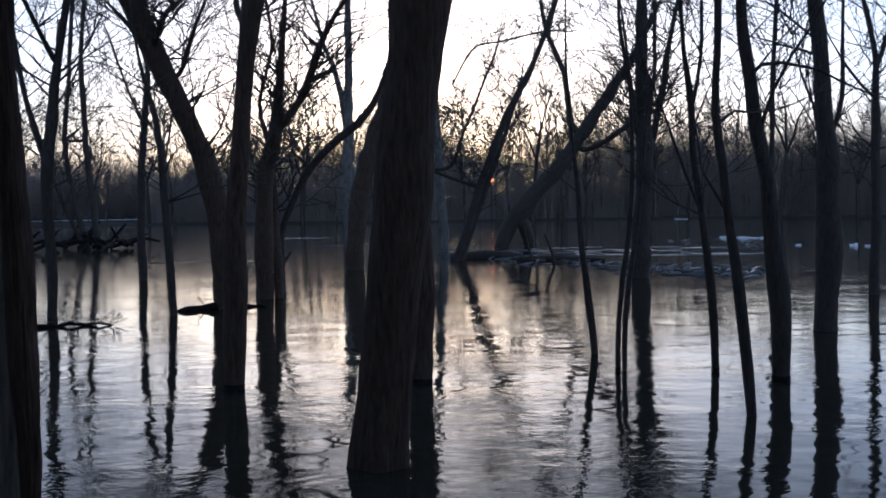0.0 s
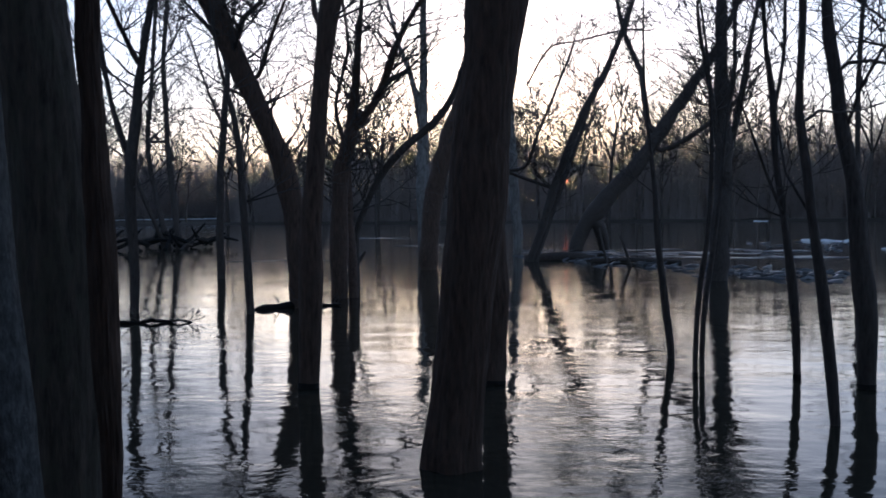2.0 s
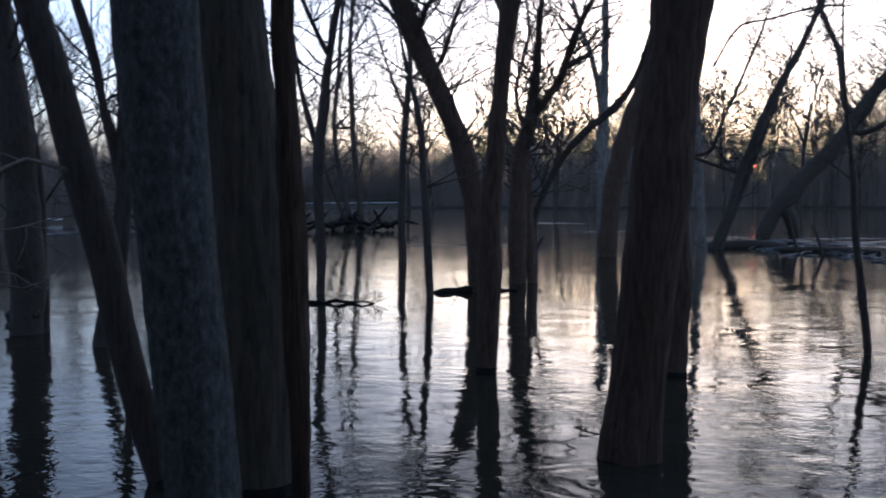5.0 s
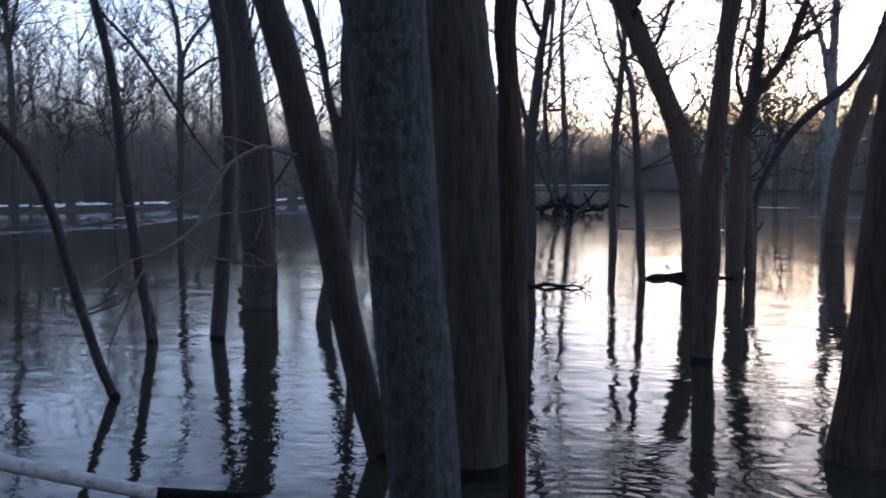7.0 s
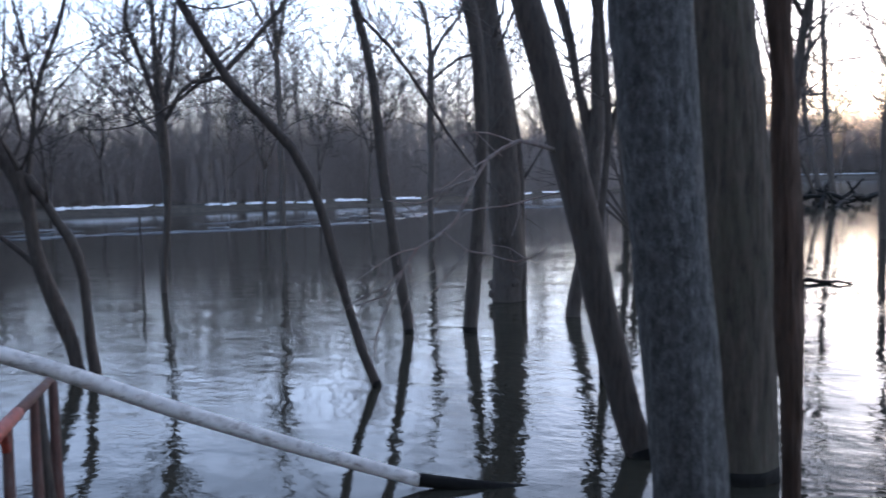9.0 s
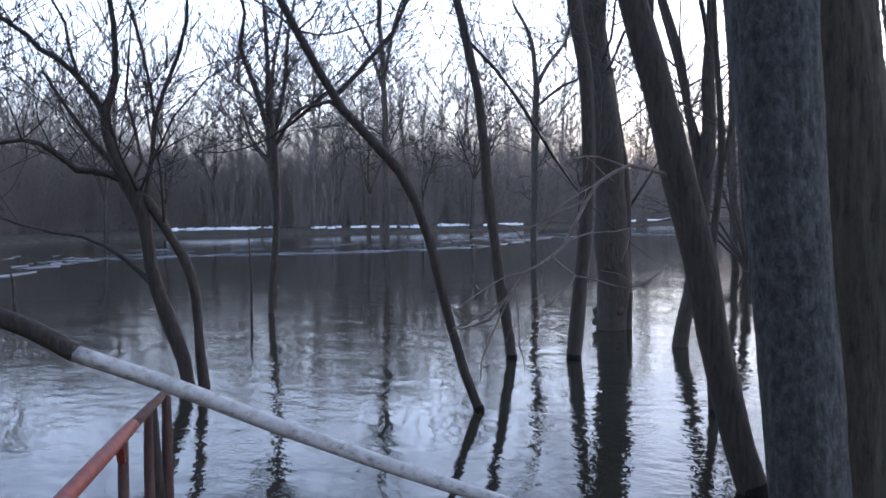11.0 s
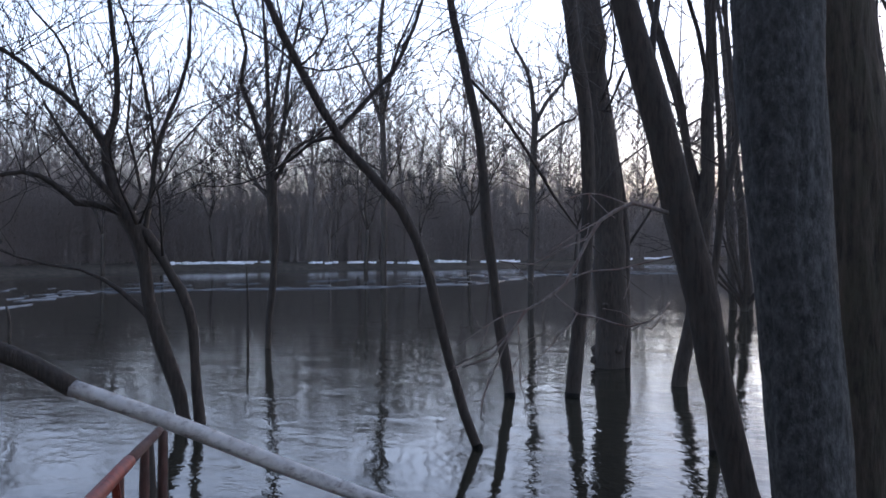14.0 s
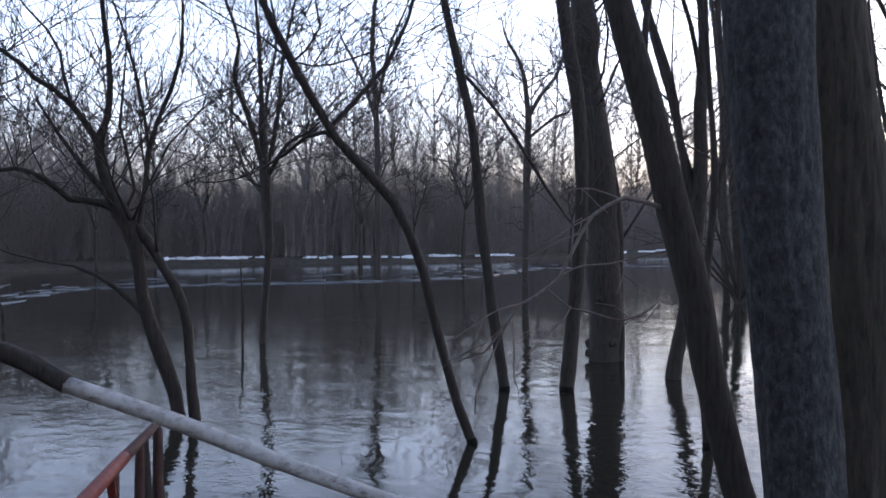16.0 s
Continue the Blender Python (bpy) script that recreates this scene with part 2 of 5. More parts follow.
def tube(V, F, path, sides, rough=0.0, flute=0.0, seed=0.0, ridge=0.0):
    """A closed tapering tube along path, its skin made uneven by rough (share of the radius)."""
    n0 = len(V)
    m = len(path)
    d = np.gradient(path[:, :3], axis=0)
    d /= np.linalg.norm(d, axis=1)[:, None] + 1e-9
    ref = np.array((0.0, 1.0, 0.0)) if abs(d[:, 1]).mean() < 0.8 else np.array((1.0, 0.0, 0.0))
    u = np.cross(d, ref)
    u /= np.linalg.norm(u, axis=1)[:, None] + 1e-9
    w = np.cross(d, u)
    ang = np.arange(sides) * 2 * math.pi / sides
    for i in range(m):
        r = np.full(sides, path[i, 3])
        if rough:
            q = path[i]
            r = r * np.array([1 + rough * noise.noise((2.2 * math.cos(a) + seed, 2.2 * math.sin(a), q[2] * 1.3))
                              + 0.6 * rough * noise.noise((5 * math.cos(a) + seed, 5 * math.sin(a), q[2] * 4.0))
                              + flute * max(0.0, 1 - max(q[2], 0) / 1.6) * math.sin(5 * a + seed + 0.4 * q[2]) for a in ang])
        if ridge:           # plates and furrows of the bark, drawn out along the trunk
            q = path[i]
            r = r + ridge * np.array([abs(noise.noise((8 * math.cos(a) + seed, 8 * math.sin(a), q[2] * 2.2))) * 2 - 0.6
                                      + 0.6 * noise.noise((19 * math.cos(a) + seed, 19 * math.sin(a), q[2] * 7.0)) for a in ang])
        ring = path[i, :3] + np.cos(ang)[:, None] * r[:, None] * u[i] + np.sin(ang)[:, None] * r[:, None] * w[i]
        V.extend(map(tuple, ring))
    for i in range(m - 1):
        a = n0 + i * sides
        for j in range(sides):
            j2 = (j + 1) % sides
            F.append((a + j, a + j2, a + sides + j2, a + sides + j))
    F.append(tuple(n0 + (m - 1) * sides + j for j in range(sides)))
    F.append(tuple(n0 + j for j in reversed(range(sides))))


def twig(V, F, rng, start, way, length, r, depth, kids, rise=0.12, thin=0.006, spread=0.75):
    """A crooked branch with smaller ones along it."""
    m = 5 if depth > 1 else 4 if depth else 3
    p = np.array(start, float)
    d = np.array(way, float)
    d /= np.linalg.norm(d)
    pts = [(*p, r)]
    dirs = [d.copy()]
    bend = np.array((rng.gauss(0, 0.10), rng.gauss(0, 0.10), rng.gauss(0.02, 0.08) + rise * 0.35))
    for i in range(1, m + 1):
        d = d + bend + np.array((rng.gauss(0, 0.11), rng.gauss(0, 0.11), rng.gauss(0, 0.09)))
        d /= np.linalg.norm(d)
        p = p + d * length / m
        pts.append((*p, max(thin, r * (1 - 0.82 * i / m))))
        dirs.append(d.copy())
    tube(V, F, np.array(pts), 5 if r > 0.03 else 3)
    if depth <= 0:
        return
    for q in range(kids):
        f = (0.22 + 0.78 * (q + rng.random()) / kids) * m
        i = min(m - 1, int(f))
        g = f - i
        at = [pts[i][c] * (1 - g) + pts[i + 1][c] * g for c in range(3)]
        side = np.array((rng.gauss(0, 1), rng.gauss(0, 1), rng.gauss(0, 0.7)))
        side -= dirs[i] * (side @ dirs[i])
        side /= np.linalg.norm(side) + 1e-6
        twig(V, F, rng, at, dirs[i] + side * rng.uniform(0.5, 1.3) * spread + np.array((0, 0, rise)),
             length * rng.uniform(0.4, 0.75) * (1.2 - 0.55 * f / m), max(thin, r * 0.48), depth - 1, max(2, kids - 1), rise, thin, spread)


count = [0]


def tree(label, limbs, ext=2.0, sparse=1.0, bark=None, wet=0.07, sides=12, step=0.2, rough=0.11, flute=0.0, ridge=0.0, group="trees standing in the flood"):
    """A bare tree from its main limbs (x, y, z, radius), run on above by ext metres, with procedural branches."""
    count[0] += 1
    rng = random.Random(700 + count[0])
    bark = bark or BARK
    x0, y0, z0, r0 = limbs[0][0]
    root = new("tree")
    root.location = (x0, y0, 0)
    tagged(root, label, "tree", group)
    far = math.hypot(x0, y0)
    thin = max(0.004, 0.00022 * far)
    for i, limb in enumerate(limbs):
        CV, CF = [], []
        pts = [(x - x0, y - y0, z, r) for x, y, z, r in limb]
        if i == 0:
            a = pts[0]
            if a[2] > 0.3:
                pts.insert(0, (a[0], a[1], 0.0, a[3] * 1.08))
            pts.insert(0, (pts[0][0], pts[0][1], -0.8, pts[0][3] * 1.12))
        elif pts[0][2] < 0.4:
            pts.insert(0, (pts[0][0], pts[0][1], -0.6, pts[0][3] * 1.1))
        else:           # grow out of the nearest wood already there
            gap = np.linalg.norm(wood[:, :3] - np.array(pts[0][:3]) + np.array((0, 0, 0.08)), axis=1)
            q = wood[int(gap.argmin())]
            if gap.min() < 0.05 * far + 0.15:
                pts.insert(0, (q[0], q[1], q[2], min(pts[0][3] * 1.15, q[3] * 0.85)))
        a, b = np.array(pts[-2]), np.array(pts[-1])
        way = b[:3] - a[:3]
        way /= np.linalg.norm(way)
        seen_top = b[2]
        grow = (1.5 + 1.5 * ext if far < 30 else ext) if i == 0 else 0.5 * min(ext, 3.0) 
        r = b[3]
        stages = max(4, int(grow / 0.7))
        for q in range(stages):
            way = way + np.array((rng.uniform(-0.12, 0.12), rng.uniform(-0.12, 0.12), 0.12)) * min(1, 5 / stages)
            way /= np.linalg.norm(way)
            r *= 0.72 ** (4 / stages)
            b = np.array((*(np.array(pts[-1][:3]) + way * grow / stages), max(thin, r)))
            pts.append(tuple(b))
        path = smooth_path(pts, step if i == 0 else step * 1.2)
        if far > 8:
            for q in path:
                q[0] += 0.3 * q[3] * noise.noise((q[2] * 1.4, count[0] * 3.3, i + 0.5))
                q[1] += 0.3 * q[3] * noise.noise((q[2] * 1.4, count[0] * 3.3, i + 7.5))
                q[3] *= 1 + 0.16 * noise.noise((q[2] * 2.1, count[0] * 3.3, i + 3.5))
        wood = path if i == 0 else np.concatenate((wood, path))
        V, F = [], []
        tube(V, F, path, sides if i == 0 else max(6, sides - 3), rough, flute if i == 0 else 0.0, count[0] * 3.1 + i, ridge if i == 0 else 0.0)
        stem = mesh_object("trunk" if i == 0 else "limb", V, F, bark, root)
        if i == 0 and wet and far < 12:
            band = smooth_path([tuple(q) for q in path[path[:, 2] < wet + 0.3]], 0.05)
            band = band[(band[:, 2] < wet) & (band[:, 2] > -0.3)]
            band[:, 3] += 0.003
            V, F = [], []
            tube(V, F, band, sides, rough, flute, count[0] * 3.1 + i, ridge)
            mesh_object("wet_band", V, F, WET, root, "wet blackened band at the waterline")
        # branches: on the run-on part thickly, on the visible part thinly
        n = len(path)
        top = path[-1, 2]
        seglen = np.linalg.norm(np.diff(path[:, :3], axis=0), axis=1).sum()
        for q in range(int((3 + seglen * (1.0 if far > 14 else 0.7)) * sparse)):
            f = 1 - 0.75 * rng.random() ** 1.4 if i == 0 else 1 - 0.9 * rng.random()
            j = min(n - 2, int(f * (n - 1)))
            if path[j, 2] < 1.6 or far < 14 and r0 > 0.06 and (i == 0 or far < 7) and path[j, 2] < seen_top + (0.9 if far < 7 else 0):
                continue
            az = rng.uniform(0, 2 * math.pi)
            out = np.array((math.cos(az), math.sin(az), rng.uniform(0.35, 1.0)))
            size = rng.uniform(0.7, 2.2) * (0.7 + 0.14 * ext)
            twig(CV, CF, rng, path[j, :3], out, size, max(thin, min(0.35 * path[j, 3], 0.02 if far < 14 else 0.028)), 2, 4, 0.12, thin, 0.85)
        if CF:
            tagged(mesh_object("spray", CV, CF, TWIG, stem, "spray of fine bare twigs"), kind="stuff")
    return root


def near_tree(label, limbs, ext=5.0, **kw):
    bark = BARK_GREY if "grey" in label else BARK_BROWN if "fluted" in label or "brown" in label else BARK_FURROW
    return tree(label, limbs, ext=ext, bark=bark, sides=84, step=0.035, rough=0.06, ridge=0.005 if "grey" in label else 0.009, **kw)


def pale_tree(label, limbs, ext=3.0, **kw):
    return tree(label, limbs, ext=ext, bark=BARK_PALE, **kw)


def burl(root, x, y, z, r, seed, bark):
    """A knobbly swelling on a trunk."""
    bm = bmesh.new()
    bmesh.ops.create_icosphere(bm, subdivisions=3, radius=r)
    for v in bm.verts:
        v.co *= 1 + 0.3 * noise.noise(v.co * (1.6 / r) + Vector((seed, 0, 0)))
    bmesh.ops.translate(bm, vec=(x, y, z), verts=bm.verts)
    me = bpy.data.meshes.new("burl")
    bm.to_mesh(me)
    bm.free()
    me.materials.append(bark)
    me.polygons.foreach_set("use_smooth", [True] * len(me.polygons))
    ob = new("burl", me)
    ob.parent = root


def burled_tree(label, limbs, ext=6.0, **kw):
    root = tree(label, limbs, ext=ext, sides=20, step=0.12, rough=0.1, **kw)
    for i, (a, z, r) in enumerate(((-2.9, 0.22, 0.09), (-0.3, 0.27, 0.075), (-2.2, 0.1, 0.08), (-1.2, 0.9, 0.06), (2.0, 0.15, 0.08), (-2.6, 1.5, 0.05))):
        reach = limbs[0][0][3] * 0.82
        burl(root, reach * math.cos(a), reach * math.sin(a), z, r, 5.0 * i, BARK)
    return root


# ---- ground, water, far shore ----
SHORE = [(-180, 30), (-120, 34), (-90, 50), (-60, 90), (-45, 140), (-30, 170), (-24, 172), (-12, 174), (0, 168), (9, 166), (14, 178), (24, 176),
         (29, 120), (33, 84), (38, 72), (46, 60), (54, 56), (62, 54), (72, 48), (90, 42), (120, 36), (180, 30)]


def shore(yaw):
    """Distance of the far waterline, by degrees to the left of +y."""
    yaw = (yaw + 180) % 360 - 180
    return float(np.interp(yaw, [a for a, _ in SHORE], [d for _, d in SHORE])) + 1.5 * noise.noise((yaw * 0.35, 0, 3.0))


def land(x, y):
    """Height of the ground."""
    r, yaw = math.hypot(x, y), math.degrees(math.atan2(-x, y))
    s = r - shore(yaw)
    z = -1.0 + 1.3 * min(1, max(0, (s + 4) / 8)) + 0.012 * max(0, s) + 3.5 * min(1, max(0, (s - 18) / 40)) if s > -4 else -1.0
    back = 0.9 - y - 0.06 * abs(x)
    z = max(z, min(0.6, 0.2 + 0.03 * back) if back > 0 else 0.2 + 0.5 * back)
    return z + (0.06 * noise.noise((x * 0.5, y * 0.5, 0)) if z > -0.9 else 0)


TALL = [(-180, 0.8), (-42, 1.3), (-18, 1.3), (-8, 1.4), (0, 1.4), (10, 1.3), (16, 1.0), (24, 0.95), (32, 0.95), (60, 0.95), (180, 1.0)]


def tall(x, y):
    """Share of full height that the woods reach, by direction."""
    return float(np.interp(math.degrees(math.atan2(-x, y)), [a for a, _ in TALL], [h for _, h in TALL]))


V, F = [], []
radii = [0.0] + [0.5 * 1.13 ** i for i in range(40)] + [80, 95, 110, 130, 160, 220, 320, 600, 1200, 2500]
radii = sorted(set(radii) | set(range(30, 240, 3)))
SEG = 240
for r in radii:
    for j in range(SEG):
        a = 2 * math.pi * j / SEG
        x, y = -r * math.sin(a), r * math.cos(a)
        V.append((x, y, land(x, y) if r < 400 else 8.0))
for i in range(len(radii) - 1):
    for j in range(SEG):
        j2 = (j + 1) % SEG
        F.append((i * SEG + j, i * SEG + j2, (i + 1) * SEG + j2, (i + 1) * SEG + j))
tagged(mesh_object("ground", V, F, SOIL), "dark leaf-littered river bank and flooded bed", "ground", kind="structure")

V = [(320 * math.cos(2 * math.pi * j / 96), 320 * math.sin(2 * math.pi * j / 96), 0.0) for j in range(96)]
tagged(mesh_object("water", V, [tuple(range(96))], WATER), "brown flood water with slow ripples reflecting the dusk sky", "water", kind="structure")

# TREES-BEGIN
near_tree("broad grey-barked trunk with lichen standing in the flood water", [
    [(-2.05, 3.66, -0.09, 0.168), (-2.07, 3.65, 0.46, 0.158), (-2.1, 3.63, 0.92, 0.156), (-2.14, 3.61, 1.4, 0.157), (-2.17, 3.59, 1.83, 0.161), (-2.2, 3.58, 2.23, 0.168), (-2.22, 3.57, 2.58, 0.175), (-2.23, 3.57, 2.8, 0.18)],
], ext=5.0)
near_tree("dark furrowed trunk with a blackened waterline", [
    [(-2.718, 5.454, -0.02, 0.247), (-2.727, 5.454, 0.34, 0.241), (-2.734, 5.446, 0.86, 0.235), (-2.736, 5.449, 1.37, 0.229), (-2.757, 5.444, 1.87, 0.222), (-2.782, 5.437, 2.21, 0.218), (-2.820, 5.418, 2.53, 0.214), (-2.855, 5.400, 2.88, 0.211), (-2.882, 5.391, 3.18, 0.209)],
], ext=6.0, wet=0.10)
near_tree("slim crooked brown trunk close beside the broad pair", [
    [(-1.802, 4.037, 0.00, 0.036), (-1.805, 4.041, 0.70, 0.040), (-1.813, 4.032, 0.97, 0.052), (-1.819, 4.033, 1.22, 0.060), (-1.825, 4.023, 1.63, 0.060), (-1.839, 4.015, 2.00, 0.053), (-1.848, 4.013, 2.25, 0.047), (-1.864, 4.006, 2.50, 0.047), (-1.863, 4.002, 2.75, 0.048)],
], ext=5.0)
near_tree("large dark trunk with a flared fluted base in the water", [
    [(-0.56, 6.83, 0, 0.215), (-0.54, 6.84, 0.25, 0.2), (-0.51, 6.85, 0.57, 0.19), (-0.47, 6.87, 0.94, 0.187), (-0.44, 6.88, 1.34, 0.192), (-0.39, 6.9, 1.7, 0.205), (-0.36, 6.91, 2.1, 0.208), (-0.33, 6.93, 2.5, 0.197), (-0.27, 6.94, 2.9, 0.192), (-0.23, 6.96, 3.3, 0.221)],
], ext=6.0, wet=0.06, flute=0.06)
near_tree("straight dark trunk close behind a large fluted one", [
    [(-0.39, 10.26, 0, 0.166), (-0.38, 10.29, 0.69, 0.158), (-0.38, 10.31, 1.29, 0.15), (-0.4, 10.34, 1.95, 0.132), (-0.38, 10.36, 2.61, 0.126), (-0.33, 10.39, 3.33, 0.114), (-0.31, 10.42, 4.05, 0.108)],
], ext=5.0, wet=0.06)
tree("dark upright tree with forked top standing in flood water", [
    [(-2.29, 9.86, 0, 0.105), (-2.26, 9.86, 0.99, 0.118), (-2.26, 9.86, 1.67, 0.112), (-2.2, 9.88, 2.35, 0.095), (-2.13, 9.89, 3.09, 0.09), (-2.07, 9.9, 3.73, 0.106), (-2.03, 9.91, 3.96, 0.112)],
    [(-2.12, 9.9, 3.73, 0.045), (-2.25, 10.18, 3.91, 0.034), (-2.36, 10.46, 4.28, 0.027)],
], ext=4.0, sparse=2.4, bark=BARK_BROWN)
tree("dark tree leaning over the water with a forking top", [
    [(-4.4, 18.37, -0.04, 0.25), (-4.43, 18.36, 1.15, 0.245), (-4.62, 18.31, 2.31, 0.235), (-5.01, 18.21, 3.59, 0.207), (-5.41, 18.1, 4.43, 0.205), (-5.77, 17.99, 5.28, 0.193), (-5.98, 17.92, 5.82, 0.192), (-6.18, 17.85, 6.25, 0.171)],
    [(-5.47, 18.08, 5.18, 0.072), (-5.56, 18.64, 5.61, 0.063), (-5.45, 19.27, 5.98, 0.049)],
    [(-5.11, 18.18, 4.49, 0.046), (-4.74, 17.8, 5.2, 0.035), (-4.42, 17.39, 5.63, 0.025)],
    [(-5.57, 18.05, 5.29, 0.041), (-5.87, 18.55, 5.78, 0.037), (-6.13, 19.06, 6.29, 0.027)],
], ext=3.0, sparse=6.0, bark=BARK_BROWN)
tree("dark tree with rising forked limbs above the current", [
    [(-4.09, 20.47, 0, 0.19), (-4.06, 20.48, 1.53, 0.19), (-3.98, 20.49, 2.71, 0.18), (-3.81, 20.53, 3.53, 0.151), (-3.68, 20.55, 4.83, 0.087), (-3.59, 20.56, 5.79, 0.058), (-3.53, 20.57, 6.51, 0.046)],
    [(-3.77, 20.53, -0, 0.105), (-3.95, 21.14, 1.28, 0.108), (-4.12, 21.74, 2.51, 0.111)],
    [(-3.83, 20.52, 3.51, 0.116), (-3.21, 20.36, 4.2, 0.086), (-2.8, 20.16, 5.22, 0.074), (-2.44, 19.94, 5.81, 0.056), (-2.16, 19.71, 6.16, 0.044)],
    [(-3.95, 20.5, 3.41, 0.07), (-4.2, 20.88, 4.17, 0.041), (-4, 21.34, 5.45, 0.036), (-4.18, 21.73, 6.54, 0.031)],
], ext=2.5, sparse=6.5, bark=BARK_BROWN)
tree("dark tree with one long bare limb reaching sideways", [
    [(-3.93, 21.65, 1.02, 0.086), (-3.86, 21.66, 1.57, 0.08), (-3.38, 21.74, 2.62, 0.08), (-2.82, 21.82, 3.3, 0.087), (-2.17, 21.89, 3.83, 0.087), (-1.75, 21.93, 4.42, 0.068), (-1.5, 21.95, 5.11, 0.056), (-1.3, 21.96, 5.99, 0.037)],
], ext=0.5)
tree("thick dark trunk leaning toward a bigger neighbour", [
    [(-3.25, 30.71, -0, 0.297), (-3.27, 30.71, 0.84, 0.297), (-3.08, 30.73, 2.06, 0.297), (-2.75, 30.76, 3.63, 0.279), (-2.35, 30.79, 4.86, 0.261), (-2.02, 30.81, 5.91, 0.192), (-1.83, 30.83, 7.33, 0.139)],
], ext=3.0, bark=BARK_BROWN)
pale_tree("pale-barked sycamore standing by the far channel", [
    [(-5.52, 49.69, 0.4, 0.283), (-5.51, 49.69, 3.09, 0.31), (-5.48, 49.7, 6.2, 0.281), (-5.42, 49.7, 9.05, 0.197), (-5.4, 49.71, 12.51, 0.168)],
    [(-5.53, 49.69, 6.35, 0.197), (-5.97, 50.4, 8.29, 0.157), (-6.43, 51.1, 9.57, 0.13), (-7.07, 51.77, 11.18, 0.102), (-7.64, 52.44, 13.16, 0.074)],
], ext=4.0)
pale_tree("pale-barked trunk by the fallen log", [
    [(-0.51, 42, 0.09, 0.215), (-0.67, 41.99, 2.36, 0.214), (-0.78, 41.99, 4.74, 0.19), (-0.89, 41.99, 7.86, 0.142), (-0.95, 41.99, 10.77, 0.118)],
], ext=4.0)
tree("slender dark double-stemmed tree by the fallen log", [
    [(-0.03, 35.54, 0.04, 0.141), (0.43, 35.54, 1.25, 0.131), (0.85, 35.53, 2.66, 0.141), (1.47, 35.51, 4.26, 0.141), (1.99, 35.49, 5.47, 0.14), (2.82, 35.43, 7.08, 0.11), (3.3, 35.39, 8.25, 0.11), (3.67, 35.36, 9.31, 0.089)],
    [(0.22, 35.54, 0.14, 0.121), (0.69, 36.07, 1.44, 0.113), (1.26, 36.59, 3.09, 0.104), (1.86, 37.1, 4.58, 0.084), (2.44, 37.6, 6.54, 0.064)],
    [(-0.75, 35.54, 3.28, 0.06), (-0.15, 35.1, 3.45, 0.06), (0.22, 34.65, 4.41, 0.049), (0.86, 34.2, 5.93, 0.048), (1.45, 33.74, 7.42, 0.038)],
], ext=2.5, sparse=3.5)
tree("dark tree leaning steeply above the drift logs", [
    [(2.09, 46.66, -0, 0.318), (2.82, 46.62, 1.45, 0.423), (3.89, 46.55, 2.76, 0.395), (5.22, 46.42, 4.25, 0.341), (6.15, 46.3, 5.64, 0.327), (7.22, 46.15, 7.21, 0.26), (8.42, 45.94, 9.04, 0.168), (9.37, 45.76, 11.01, 0.116)],
    [(3.21, 46.6, 1.18, 0.291), (3.54, 47.51, 0.22, 0.27), (4.15, 48.4, -0.78, 0.247), (4.92, 49.27, -1.39, 0.168)],
    [(6.09, 46.31, 4.66, 0.131), (6.81, 45.42, 4.91, 0.128), (7.83, 44.47, 5.61, 0.1), (8.56, 43.54, 6.02, 0.061)],
    [(5.5, 46.38, 5.91, 0.17), (5.35, 47.11, 8, 0.133), (4.91, 47.86, 9.61, 0.121), (4.59, 48.59, 10.66, 0.109), (4.35, 49.32, 12.29, 0.097)],
    [(-0.15, 46.71, 7.86, 0.053), (0.92, 46.11, 9.49, 0.052), (2.21, 45.49, 9.69, 0.051), (4.23, 44.76, 10.01, 0.05), (5.17, 44.07, 9.83, 0.037)],
], ext=1.5, sparse=3.0)
tree("thin bent sapling rising from the flood water", [
    [(1.71, 12.07, -0, 0.045), (1.66, 12.07, 0.49, 0.048), (1.61, 12.08, 0.97, 0.045), (1.56, 12.09, 1.39, 0.038), (1.52, 12.09, 2.01, 0.031), (1.44, 12.1, 2.83, 0.02)],
], ext=1.0, sparse=0.5)
tree("pair of thin saplings rising from one root", [
    [(1.79, 10.77, -0.01, 0.031), (1.8, 10.77, 0.5, 0.031), (1.84, 10.76, 1, 0.031), (1.91, 10.75, 1.49, 0.027), (1.95, 10.74, 2.22, 0.024), (1.93, 10.75, 3.15, 0.018)],
    [(1.86, 10.76, 0, 0.031), (1.9, 10.92, 0.61, 0.031), (1.99, 11.07, 1.1, 0.031), (2.1, 11.22, 1.73, 0.025), (2.24, 11.36, 2.9, 0.019)],
], ext=1.5, sparse=0.5)
tree("broad many-stemmed tree with dense upright branches", [
    [(4.86, 25.67, 0, 0.262), (4.9, 25.67, 1.35, 0.247), (4.96, 25.66, 3.11, 0.232), (4.91, 25.66, 5.03, 0.188), (4.89, 25.67, 7.26, 0.13)],
    [(5.02, 25.64, 2.82, 0.101), (5.47, 26.09, 4.63, 0.088), (5.86, 26.54, 6.52, 0.067), (6.18, 27, 7.56, 0.061)],
    [(4.86, 25.68, 3.41, 0.087), (4.48, 25.08, 5.1, 0.064), (4.12, 24.48, 6.43, 0.048)],
    [(4.98, 25.65, 3.55, 0.072), (5.37, 26.37, 5.57, 0.059), (5.54, 27.14, 7.58, 0.053)],
], ext=3.0, sparse=3.4)
